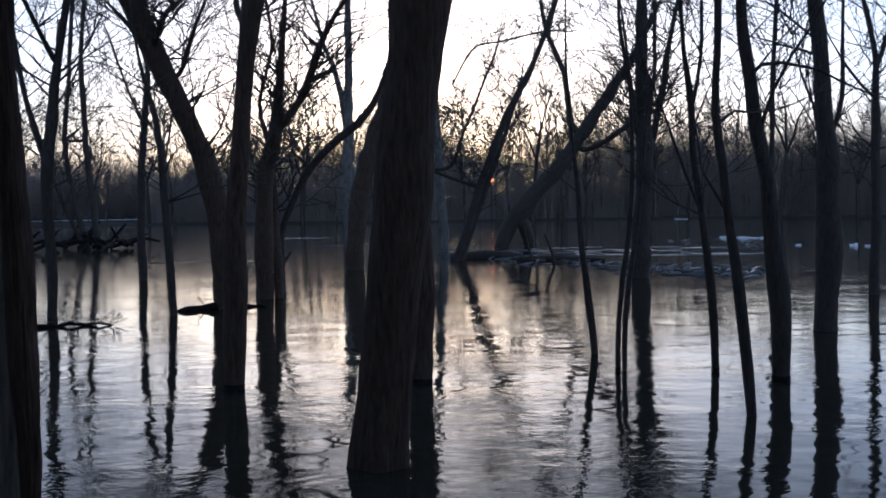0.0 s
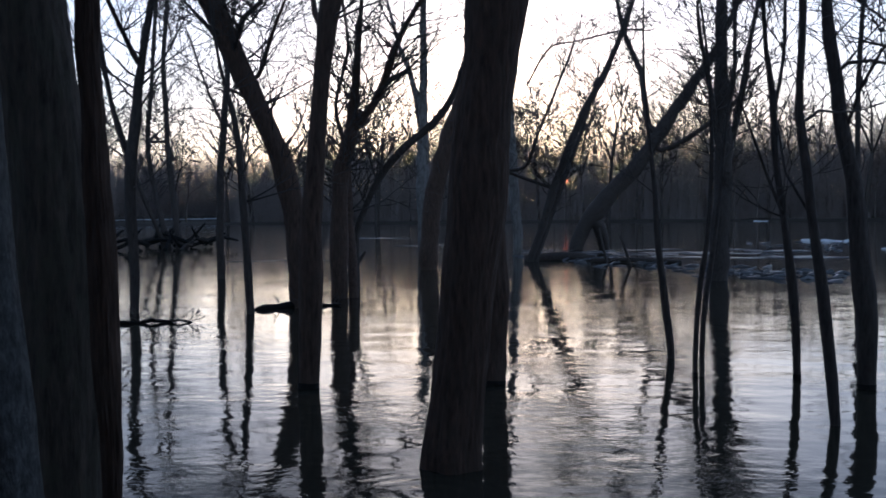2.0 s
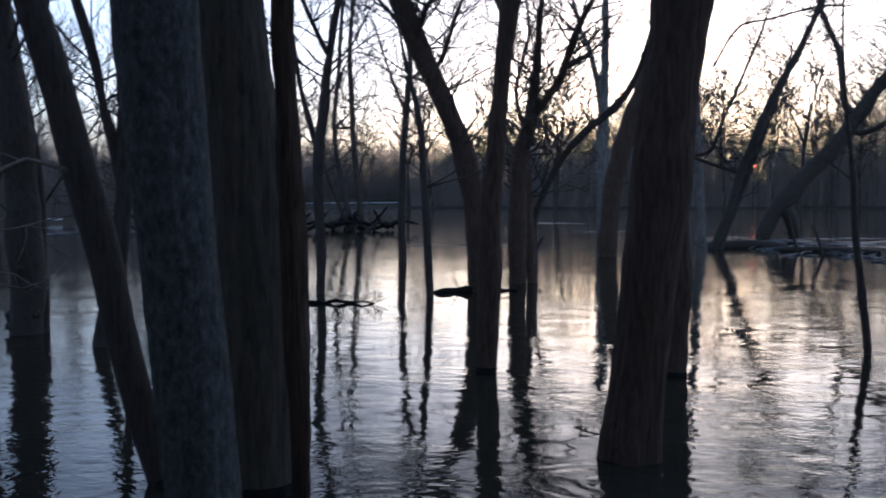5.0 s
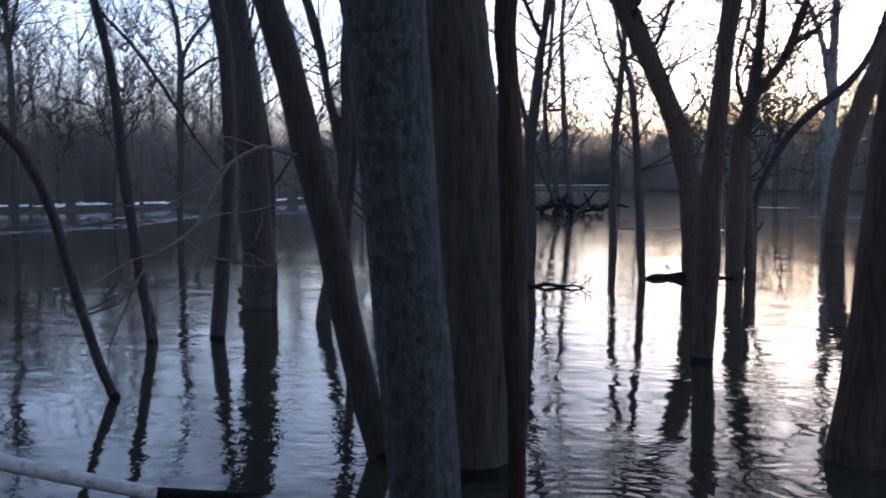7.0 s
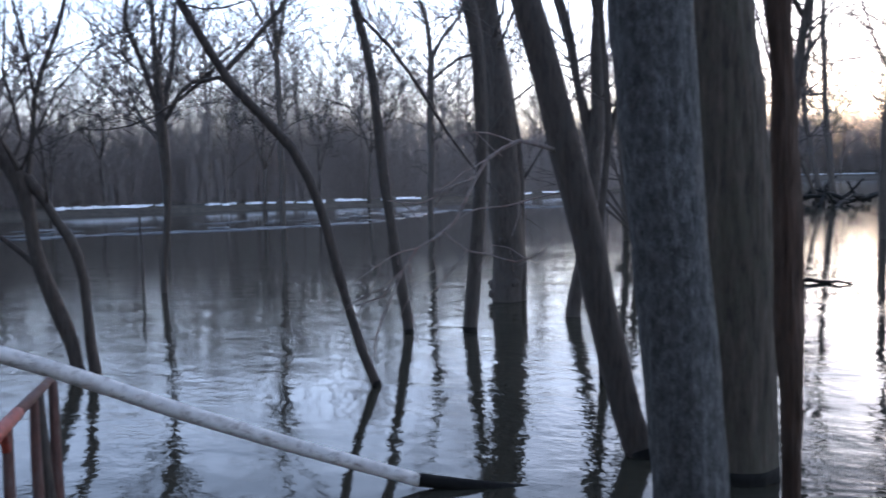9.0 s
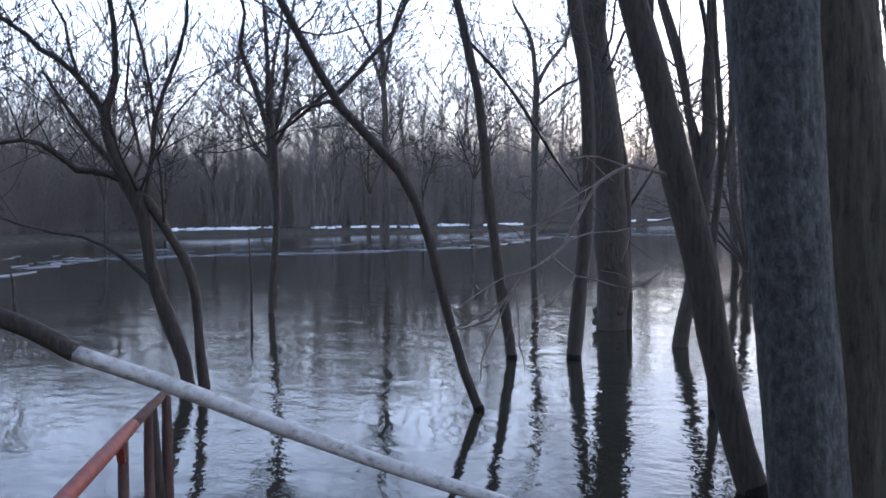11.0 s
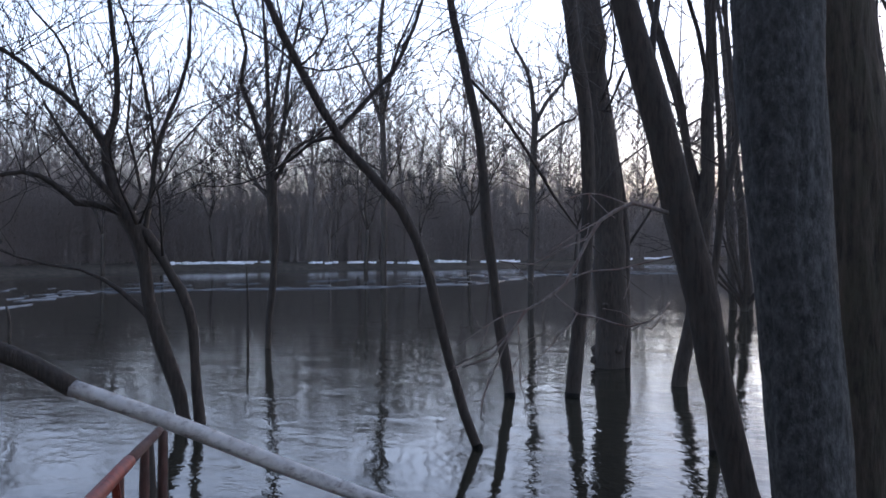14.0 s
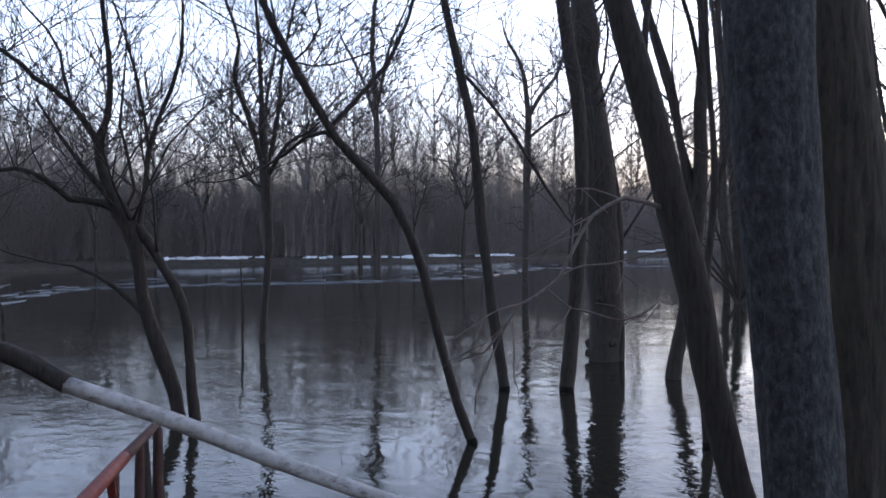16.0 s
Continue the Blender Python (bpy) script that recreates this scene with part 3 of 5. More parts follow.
tree("slender dark tree with fine upright branches", [
    [(2.83, 10.63, 0, 0.042), (2.81, 10.63, 0.62, 0.048), (2.76, 10.64, 1.11, 0.048), (2.69, 10.66, 1.73, 0.039), (2.6, 10.68, 2.46, 0.036), (2.58, 10.69, 2.96, 0.039), (2.51, 10.7, 3.52, 0.027), (2.48, 10.71, 4.08, 0.024)],
    [(2.6, 10.68, 2.96, 0.024), (2.76, 10.98, 3.5, 0.022), (2.85, 11.3, 4.21, 0.019)],
    [(2.69, 10.66, 1.73, 0.018), (2.45, 10.44, 2.21, 0.015), (2.19, 10.21, 2.79, 0.012)],
], ext=2.5, sparse=1.5)
tree("dark bending trunk standing in clear water", [
    [(2.55, 8.36, 0, 0.048), (2.52, 8.37, 0.37, 0.052), (2.47, 8.39, 0.86, 0.052), (2.42, 8.4, 1.3, 0.048), (2.36, 8.42, 1.74, 0.04), (2.31, 8.43, 2.18, 0.038), (2.26, 8.45, 2.62, 0.038), (2.27, 8.45, 3.16, 0.033), (2.27, 8.44, 3.6, 0.031)],
    [(2.29, 8.44, 2.54, 0.014), (2.48, 8.66, 2.66, 0.012), (2.7, 8.87, 2.66, 0.01)],
], ext=3.0)
tree("curving dark trunk with a side limb near the top", [
    [(3.37, 10.08, 0, 0.086), (3.38, 10.08, 0.43, 0.103), (3.35, 10.09, 1.02, 0.109), (3.28, 10.12, 1.61, 0.097), (3.24, 10.13, 2.08, 0.091), (3.14, 10.16, 2.61, 0.074), (3.09, 10.18, 3.08, 0.069), (3.01, 10.2, 3.5, 0.063), (2.98, 10.21, 3.99, 0.051)],
    [(3.1, 10.17, 3.2, 0.026), (3.23, 10.3, 3.3, 0.023), (3.48, 10.38, 3.33, 0.02), (3.88, 10.41, 3.25, 0.015), (4.13, 10.49, 3.14, 0.012)],
    [(3.17, 10.15, 2.64, 0.02), (3.25, 9.98, 3, 0.017), (3.38, 9.8, 3.33, 0.016), (3.48, 9.63, 3.53, 0.013), (3.58, 9.45, 3.79, 0.011)],
], ext=3.0)
tree("straight thin dark tree behind the curving trunk", [
    [(7.42, 22.83, 0.45, 0.058), (7.4, 22.83, 2.7, 0.058), (7.4, 22.84, 4.03, 0.058), (7.42, 22.83, 5.36, 0.058), (7.5, 22.8, 6.71, 0.051)],
], ext=3.0)
tree("stout dark trunk rising straight from the flood", [
    [(5.35, 14.17, 0, 0.165), (5.4, 14.2, 0.7, 0.169), (5.44, 14.23, 1.52, 0.177), (5.44, 14.26, 2.35, 0.161), (5.38, 14.29, 3.17, 0.122), (5.34, 14.32, 4, 0.114), (5.27, 14.35, 4.82, 0.107)],
    [(5.5, 14.28, 2.9, 0.04), (5.72, 14.5, 3.4, 0.035), (5.85, 14.8, 4.4, 0.027), (5.95, 15.0, 5.1, 0.023)],
], ext=4.0)
tree("dark tree with a forked crown on the flooded flat", [
    [(8.52, 19.91, -0, 0.101), (8.56, 19.9, 1.41, 0.101), (8.54, 19.9, 2.94, 0.095), (8.53, 19.91, 4, 0.078), (8.53, 19.91, 4.83, 0.067), (8.41, 19.96, 5.56, 0.05), (8.28, 20.02, 6.17, 0.045)],
    [(8.54, 19.9, 4.59, 0.05), (8.99, 20.41, 5.41, 0.046), (9.38, 20.96, 6.4, 0.041)],
    [(8.53, 19.91, 4, 0.034), (8.11, 19.5, 4.18, 0.027), (7.6, 19.12, 4.58, 0.027)],
], ext=3.0, sparse=1.3)
near_tree("dark trunk close to the bank", [
    [(2.68, 5.38, -0.18, 0.184), (2.65, 5.39, 0.1, 0.181), (2.61, 5.41, 1.04, 0.178), (2.61, 5.41, 2.01, 0.17), (2.64, 5.39, 2.99, 0.163)],
], ext=5.0)
tree("dark tree with several slim stems above drift wood", [
    [(-18.81, 50.8, -0.01, 0.189), (-19.05, 50.71, 2.17, 0.159), (-19.29, 50.62, 4.86, 0.158), (-19.37, 50.59, 7.25, 0.144), (-19.46, 50.55, 9.95, 0.129), (-19.23, 50.64, 13.3, 0.115)],
    [(-19.37, 50.59, 0.01, 0.188), (-20.06, 51.02, 2.19, 0.146), (-20.77, 51.43, 5.55, 0.132), (-20.79, 52.13, 8.68, 0.118), (-20.82, 52.81, 11.92, 0.12), (-20.98, 53.45, 13.98, 0.106)],
    [(-19.59, 50.5, 0.1, 0.144), (-19.78, 49.85, 1.3, 0.114), (-20.23, 49.08, 3.07, 0.112), (-20.66, 48.31, 5.36, 0.096), (-21.1, 47.53, 7.89, 0.081), (-21.42, 46.79, 10.09, 0.053)],
    [(-20.2, 50.26, 5.76, 0.071), (-20.09, 52.05, 6.64, 0.059), (-20.44, 53.66, 7.89, 0.061)],
], ext=4.0, sparse=2.5)
tree("dark stem with leaning limbs at the flooded edge", [
    [(-7.24, 17.15, 0, 0.084), (-7.21, 17.16, 0.92, 0.091), (-7.26, 17.14, 1.84, 0.099), (-7.22, 17.16, 2.75, 0.105), (-7.13, 17.2, 3.87, 0.091), (-6.99, 17.25, 4.91, 0.068), (-6.86, 17.3, 5.74, 0.06)],
    [(-7.25, 17.14, 2.65, 0.06), (-7.68, 17.37, 3.91, 0.046), (-7.96, 17.65, 4.81, 0.039), (-8.23, 17.93, 5.96, 0.031)],
    [(-7.1, 17.21, 4.59, 0.053), (-7.14, 16.68, 5.03, 0.043), (-7.2, 16.15, 5.53, 0.036)],
], ext=3.0, sparse=2.0)
tree("thin dark tree above the bright water", [
    [(-8.67, 26.55, 0, 0.114), (-8.66, 26.55, 1.5, 0.106), (-8.61, 26.57, 3.05, 0.098), (-8.51, 26.6, 4.6, 0.091), (-8.42, 26.63, 5.85, 0.068), (-8.75, 26.52, 6.79, 0.053), (-9.65, 26.21, 7.89, 0.037)],
    [(-8.56, 26.58, 4.29, 0.053), (-9.24, 27.24, 5.49, 0.039), (-9.9, 27.9, 6.92, 0.032)],
], ext=2.0, sparse=3.5)
tree("thin dark sapling leaning slightly over the current", [
    [(-5.05, 17.16, -0.02, 0.074), (-5.09, 17.15, 0.8, 0.069), (-5.16, 17.13, 2, 0.068), (-5.24, 17.11, 3.19, 0.058), (-5.39, 17.06, 3.99, 0.044), (-5.51, 17.02, 4.49, 0.029)],
], ext=2.0, sparse=2.0)
tree("leaning dark trunk crossing in front of smaller stems", [
    [(-3.37, 5.46, -0.05, 0.105), (-3.46, 5.41, 0.27, 0.099), (-3.53, 5.37, 0.6, 0.1), (-3.61, 5.32, 1.02, 0.1), (-3.67, 5.28, 1.44, 0.107), (-3.78, 5.21, 1.97, 0.108), (-3.88, 5.14, 2.47, 0.098), (-3.98, 5.07, 2.9, 0.095), (-4.06, 5.01, 3.26, 0.088), (-4.09, 4.98, 3.45, 0.081)],
    [(-3.94, 5.1, 2.77, 0.024), (-4.04, 5.26, 3.19, 0.023), (-4.12, 5.43, 3.5, 0.022)],
], ext=4.0)
tree("slim leaning stem behind the crossing trunk", [
    [(-7.28, 10.34, 0, 0.097), (-7.23, 10.38, 0.44, 0.093), (-7.15, 10.43, 0.93, 0.093), (-7.07, 10.48, 1.63, 0.089), (-7.02, 10.51, 2.47, 0.086), (-7.01, 10.52, 3.45, 0.075), (-6.99, 10.53, 4.31, 0.065), (-7.03, 10.51, 4.89, 0.058)],
    [(-7.05, 10.49, 2.33, 0.062), (-7.3, 10.55, 2.91, 0.052), (-7.52, 10.63, 3.51, 0.05), (-7.77, 10.68, 4.21, 0.043), (-8, 10.75, 4.78, 0.037)],
    [(-7.01, 10.52, 3.74, 0.031), (-6.95, 10.18, 4.39, 0.027), (-6.88, 9.85, 4.74, 0.023)],
    [(-7.07, 10.5, 2.01, 0.05), (-7.15, 10.43, 2.57, 0.049), (-7.21, 10.36, 2.99, 0.049), (-7.26, 10.31, 3.48, 0.046), (-7.35, 10.22, 3.98, 0.046), (-7.46, 10.1, 4.47, 0.042), (-7.54, 10.03, 4.82, 0.04)],
], ext=4.0)
tree("dark stem with crossing limbs in the flooded stand", [
    [(-4.8, 7.22, 0, 0.047), (-4.83, 7.2, 0.54, 0.047), (-4.84, 7.19, 1.03, 0.042), (-4.8, 7.21, 1.6, 0.037), (-4.75, 7.24, 2.17, 0.033), (-4.79, 7.22, 2.93, 0.023), (-4.82, 7.2, 3.61, 0.019)],
    [(-4.75, 7.24, 2.17, 0.033), (-4.74, 7.45, 2.71, 0.028), (-4.88, 7.57, 3.28, 0.024), (-5.03, 7.67, 4.03, 0.02)],
], ext=4.0)
tree("cluster of dark stems on the flooded far flat", [
    [(-14, 23.32, 0, 0.162), (-14.08, 23.27, 1.58, 0.132), (-14.21, 23.19, 3.38, 0.103), (-14.39, 23.08, 5.35, 0.066), (-14.53, 23, 8.45, 0.059)],
    [(-14.32, 23.13, -0, 0.103), (-14.61, 23.42, 1.73, 0.075), (-14.92, 23.71, 3.43, 0.061), (-14.96, 24.17, 5.83, 0.062), (-15.08, 24.56, 8.84, 0.062)],
    [(-14.08, 22.72, 0.06, 0.085), (-14.11, 22.71, 1.92, 0.082), (-14.16, 22.68, 3.7, 0.076), (-14.21, 22.64, 5.48, 0.074), (-14.31, 22.56, 6.97, 0.067), (-14.42, 22.45, 8.16, 0.059)],
], ext=4.0)
# a tangled shrub on the flooded flat, its stems spreading from one stool
rng = random.Random(41)
stems = []
for q in range(11):
    a, reach, high, r = rng.uniform(0, 2 * math.pi), rng.uniform(0.5, 1.5), rng.uniform(1.2, 2.6), rng.uniform(0.035, 0.06)
    stems.append([(-13.6 + 0.25 * f * reach * math.cos(a) * 4, 22.5 + f * reach * math.sin(a), high * f ** 0.8, r * (1 - 0.5 * f)) for f in (0.06, 0.4, 0.7, 1.0)])
tree("tangled dark shrub with low spreading stems in the flood", stems, ext=0.6, sparse=1.8)
tree("slim dark trunk leaning into a thicker neighbour", [
    [(-7.59, 8.66, -0, 0.083), (-7.56, 8.69, 0.61, 0.08), (-7.51, 8.73, 1.26, 0.077), (-7.47, 8.76, 1.9, 0.077), (-7.48, 8.76, 2.67, 0.083), (-7.51, 8.72, 3.45, 0.089), (-7.59, 8.66, 4.23, 0.089), (-7.65, 8.61, 4.7, 0.09)],
], ext=5.0)
burled_tree("thick straight trunk with burls near the waterline", [
    [(-8.99, 11.12, 0, 0.23), (-8.99, 11.12, 0.8, 0.23), (-9, 11.11, 1.68, 0.222), (-9.04, 11.08, 2.64, 0.222), (-9.11, 11.02, 3.44, 0.19), (-9.19, 10.96, 4.33, 0.183), (-9.27, 10.9, 5.32, 0.175)],
    [(-8.81, 11.26, 0.04, 0.071), (-8.89, 11.35, 0.8, 0.072), (-8.97, 11.44, 1.68, 0.072), (-9.07, 11.52, 2.25, 0.061), (-9.21, 11.56, 2.92, 0.049), (-9.38, 11.58, 3.76, 0.033), (-9.55, 11.6, 4.55, 0.025), (-9.76, 11.59, 5.09, 0.021)],
], ext=6.0)
tree("thin bent dark trunk rising from the river", [
    [(-8.09, 8.12, -0, 0.064), (-8.13, 8.09, 0.48, 0.064), (-8.2, 8.02, 1, 0.064), (-8.24, 7.98, 1.51, 0.061), (-8.29, 7.93, 2.02, 0.058), (-8.32, 7.9, 2.66, 0.058), (-8.37, 7.85, 3.18, 0.054), (-8.47, 7.74, 3.77, 0.051), (-8.56, 7.64, 4.36, 0.045), (-8.61, 7.59, 4.76, 0.042)],
    [(-8.44, 7.77, 3.7, 0.022), (-8.35, 8.11, 3.4, 0.02), (-8.23, 8.47, 2.96, 0.02), (-8.07, 8.84, 2.37, 0.017), (-8, 9.12, 2.04, 0.013)],
], ext=6.0, sparse=1.6)
tree("long curving dark trunk arching over the river", [
    [(-6.28, 5.86, 0, 0.045), (-6.37, 5.78, 0.31, 0.045), (-6.44, 5.7, 0.67, 0.043), (-6.51, 5.62, 1.06, 0.043), (-6.58, 5.55, 1.49, 0.043), (-6.65, 5.46, 1.82, 0.043), (-6.74, 5.36, 2.09, 0.043), (-6.89, 5.17, 2.37, 0.043), (-7.04, 4.97, 2.63, 0.04), (-7.16, 4.8, 2.97, 0.038), (-7.26, 4.65, 3.3, 0.035), (-7.34, 4.52, 3.59, 0.033), (-7.41, 4.41, 3.88, 0.031)],
    [(-7.08, 4.91, 2.73, 0.021), (-7.05, 5.17, 2.99, 0.022), (-6.97, 5.47, 3.33, 0.02), (-6.96, 5.69, 3.74, 0.017), (-6.99, 5.84, 4.09, 0.015)],
    [(-7.27, 4.64, 3.28, 0.012), (-7.08, 4.68, 3.38, 0.009), (-6.9, 4.69, 3.54, 0.009), (-6.81, 4.57, 3.79, 0.008)],
    [(-7.11, 4.88, 2.7, 0.017), (-7.41, 4.89, 2.68, 0.017), (-7.71, 4.88, 2.55, 0.013)],
    [(-7.26, 4.66, 3.3, 0.009), (-6.99, 4.68, 3.23, 0.008), (-6.73, 4.69, 3.21, 0.008)],
], ext=5.0, sparse=1.6)
tree("bare tree with a fan of upright branches in mid river", [
    [(-14.16, 8.62, 0, 0.05), (-14.15, 8.64, 0.53, 0.055), (-14.11, 8.7, 1.17, 0.059), (-14.1, 8.71, 1.82, 0.078), (-14.12, 8.68, 2.56, 0.091), (-14.14, 8.64, 3.2, 0.064), (-14.16, 8.62, 4.13, 0.041), (-14.19, 8.57, 5.26, 0.027)],
    [(-14.13, 8.66, 2.46, 0.041), (-14.67, 8.71, 2.77, 0.038), (-15.17, 8.84, 3.09, 0.024)],
    [(-14.13, 8.66, 2.83, 0.05), (-14.09, 8.34, 3.73, 0.045), (-14.03, 8.03, 4.34, 0.035), (-13.81, 8, 4.85, 0.026), (-13.74, 7.73, 5.43, 0.022)],
    [(-14.12, 8.68, 2.83, 0.046), (-14.29, 9.02, 3.8, 0.037), (-14.52, 9.26, 4.72, 0.029), (-14.7, 9.59, 5.68, 0.024)],
    [(-14.11, 8.69, 2.74, 0.037), (-13.6, 8.74, 3.26, 0.031), (-13.08, 8.77, 3.41, 0.022)],
    [(-14.13, 8.66, 3.02, 0.037), (-14.39, 8.86, 3.99, 0.033), (-14.58, 9.18, 5.21, 0.024), (-14.92, 9.25, 6.08, 0.019)],
], ext=2.5, sparse=2.4)
tree("gnarled two-stemmed tree with wide bare limbs", [
    [(-9.07, 4.52, 0, 0.064), (-9.11, 4.49, 0.27, 0.067), (-9.16, 4.43, 0.49, 0.073), (-9.22, 4.37, 0.71, 0.076), (-9.29, 4.3, 0.99, 0.073), (-9.33, 4.26, 1.21, 0.067), (-9.35, 4.23, 1.49, 0.064), (-9.38, 4.2, 1.72, 0.076), (-9.41, 4.17, 1.88, 0.087), (-9.47, 4.1, 2.04, 0.087), (-9.53, 4.04, 2.21, 0.067), (-9.58, 3.99, 2.39, 0.056), (-9.61, 3.96, 2.55, 0.056), (-9.62, 3.95, 2.75, 0.06), (-9.58, 4, 2.92, 0.042), (-9.55, 4.03, 3.11, 0.033), (-9.55, 4.04, 3.34, 0.029), (-9.56, 4.03, 3.62, 0.028), (-9.59, 4, 3.9, 0.026), (-9.61, 3.98, 4.18, 0.025)],
    [(-8.97, 4.63, 0.02, 0.058), (-8.99, 4.61, 0.32, 0.048), (-9.01, 4.6, 0.6, 0.045), (-9.02, 4.59, 0.88, 0.048), (-9.05, 4.56, 1.1, 0.05), (-9.1, 4.51, 1.3, 0.056), (-9.17, 4.44, 1.45, 0.05), (-9.22, 4.37, 1.61, 0.05), (-9.28, 4.31, 1.75, 0.056), (-9.35, 4.24, 1.87, 0.062), (-9.39, 4.18, 1.93, 0.05)],
    [(-9.64, 3.93, 2.75, 0.044), (-9.65, 3.83, 2.91, 0.034), (-9.68, 3.71, 3.07, 0.029), (-9.73, 3.56, 3.22, 0.027), (-9.8, 3.4, 3.32, 0.026), (-9.83, 3.28, 3.45, 0.025), (-9.87, 3.14, 3.55, 0.024), (-9.89, 3.04, 3.61, 0.02), (-9.95, 2.8, 3.75, 0.014)],
    [(-9.51, 4.06, 2.07, 0.047), (-9.53, 3.96, 2.12, 0.043), (-9.58, 3.81, 2.15, 0.035), (-9.63, 3.66, 2.16, 0.034), (-9.63, 3.58, 2.23, 0.031), (-9.66, 3.45, 2.34, 0.028), (-9.69, 3.33, 2.41, 0.024), (-9.74, 3.19, 2.44, 0.022), (-9.76, 3.07, 2.42, 0.019), (-9.82, 2.91, 2.38, 0.016)],
    [(-9.35, 4.24, 1.91, 0.031), (-9.36, 4.31, 2.31, 0.025), (-9.39, 4.36, 2.65, 0.028), (-9.38, 4.45, 2.94, 0.023), (-9.32, 4.59, 3.32, 0.023), (-9.31, 4.69, 3.67, 0.02), (-9.35, 4.72, 4.02, 0.014), (-9.4, 4.74, 4.27, 0.013)],
    [(-9.38, 4.36, 2.64, 0.017), (-9.41, 4.33, 2.98, 0.017), (-9.47, 4.28, 3.36, 0.014), (-9.58, 4.24, 3.7, 0.014), (-9.69, 4.2, 4, 0.012), (-9.79, 4.15, 4.24, 0.011)],
    [(-9.29, 4.29, 1, 0.034), (-9.44, 4.21, 1.14, 0.028), (-9.6, 4.1, 1.29, 0.025), (-9.78, 3.98, 1.41, 0.02), (-9.98, 3.83, 1.5, 0.014), (-10.23, 3.63, 1.54, 0.011)],
    [(-9.68, 3.71, 3.08, 0.017), (-9.82, 3.68, 3.4, 0.017), (-9.9, 3.68, 3.63, 0.014), (-10.1, 3.63, 3.87, 0.014), (-10.32, 3.5, 4.11, 0.011)],
    [(-9.45, 4.13, 2.02, 0.022), (-9.43, 4.23, 2.25, 0.017), (-9.52, 4.21, 2.56, 0.017), (-9.63, 4.17, 2.91, 0.014), (-9.65, 4.22, 3.31, 0.011)],
], ext=4.0, sparse=2.2)
tree("tall thin tree on the snowy far shore", [
    [(-31.53, 24.92, 0.94, 0.113), (-31.54, 24.91, 4.11, 0.125), (-31.58, 24.86, 7.08, 0.113), (-31.68, 24.73, 9.62, 0.091), (-31.58, 24.86, 11.73, 0.079)],
    [(-31.58, 24.86, 6.39, 0.079), (-32.9, 25.12, 8.42, 0.058), (-34.37, 25.16, 10.31, 0.048)],
    [(-31.55, 24.9, 7.08, 0.079), (-30.47, 24.64, 9.2, 0.055), (-29.29, 24.5, 10.57, 0.043)],
], ext=2.0, sparse=1.5)
tree("forked bare tree behind the bent trunk", [
    [(-22.65, 24.22, 1.11, 0.112), (-22.62, 24.25, 3.73, 0.121), (-22.59, 24.28, 5.8, 0.112), (-22.73, 24.15, 7.32, 0.075), (-23.07, 23.83, 8.28, 0.047)],
    [(-22.57, 24.3, 5.8, 0.084), (-22.69, 25.08, 6.65, 0.067), (-22.76, 25.9, 7.34, 0.058), (-23.04, 26.53, 8.05, 0.039)],
    [(-22.59, 24.28, 5.05, 0.056), (-21.42, 24.22, 5.61, 0.045), (-20.54, 23.89, 5.69, 0.035)],
], ext=1.0, sparse=2.0)
# TREES-END


# ---- far woods ----
def wood_tree(seed, height):
    rng = random.Random(seed)
    root = new("tree")
    V, F = [], []
    r = height * 0.0095
    pts = [(0, 0, -0.5, r * 1.2)]
    x = y = 0.0
    for i in range(1, 6):
        x += rng.uniform(-0.25, 0.25)
        y += rng.uniform(-0.25, 0.25)
        pts.append((x, y, height * i / 5 * 0.92, r * (1 - 0.17 * i)))
    path = smooth_path(pts, 0.9)
    tube(V, F, path, 6)
    mesh_object("trunk", V, F, POLE_BARK, root)
    V, F = [], []
    for q in range(14):
        f = rng.uniform(0.3, 0.97)
        j = min(len(path) - 1, int(f * len(path)))
        az = rng.uniform(0, 2 * math.pi)
        up = rng.uniform(0.5, 1.7)
        twig(V, F, rng, path[j, :3], (math.cos(az), math.sin(az), up), height * rng.uniform(0.24, 0.46) * (1.2 - 0.6 * f), r * 0.45, 3, 4, 0.12, 0.0095)
    mesh_object("crown", V, F, POLE_BARK, root)
    return root


protos = [wood_tree(40 + i, h) for i, h in enumerate((15, 13, 16, 11, 14, 9, 12))]
for p in protos:
    tagged(p, "bare winter tree on the wooded river bank", "tree", "bank woods")
rng = random.Random(5)
placed = []
yaw = -42.0
while yaw < 100:
    for off, jit in ((9, 3), (16, 5), (27, 7)):
        d = shore(yaw) + off + rng.uniform(-jit, jit)
        a = radians(yaw + rng.uniform(-1.2, 1.2))
        placed.append((-d * math.sin(a), d * math.cos(a)))
    yaw += 2.2 if yaw < 26 else 1.9
for i in range(6):     # a denser stand behind the drift logs
    a, d = radians(rng.uniform(-9, 13)), rng.uniform(176, 204)
    placed.append((-d * math.sin(a), d * math.cos(a)))
for i in range(34):     # unseen trees behind the camera, added to block the low sky
    a = radians(rng.uniform(115, 245))
    d = rng.uniform(7, 32)
    placed.append((-d * math.sin(a), d * math.cos(a)))
for i, (x, y) in enumerate(placed):
    s = rng.uniform(0.75, 1.15) * (min(1.15, max(0.6, math.hypot(x, y) / 72)) * tall(x, y) if y > 0 else 1.0)
    m = pose(x, y, land(x, y), rng.uniform(-4, 4), rng.uniform(-4, 4), rng.uniform(0, 360)) @ Matrix.Scale(s, 4)
    if i < len(protos):
        protos[i].matrix_basis = m
    else:
        o = copy_thing(protos[i % len(protos)], m)
        o.scale = (s, s, s)


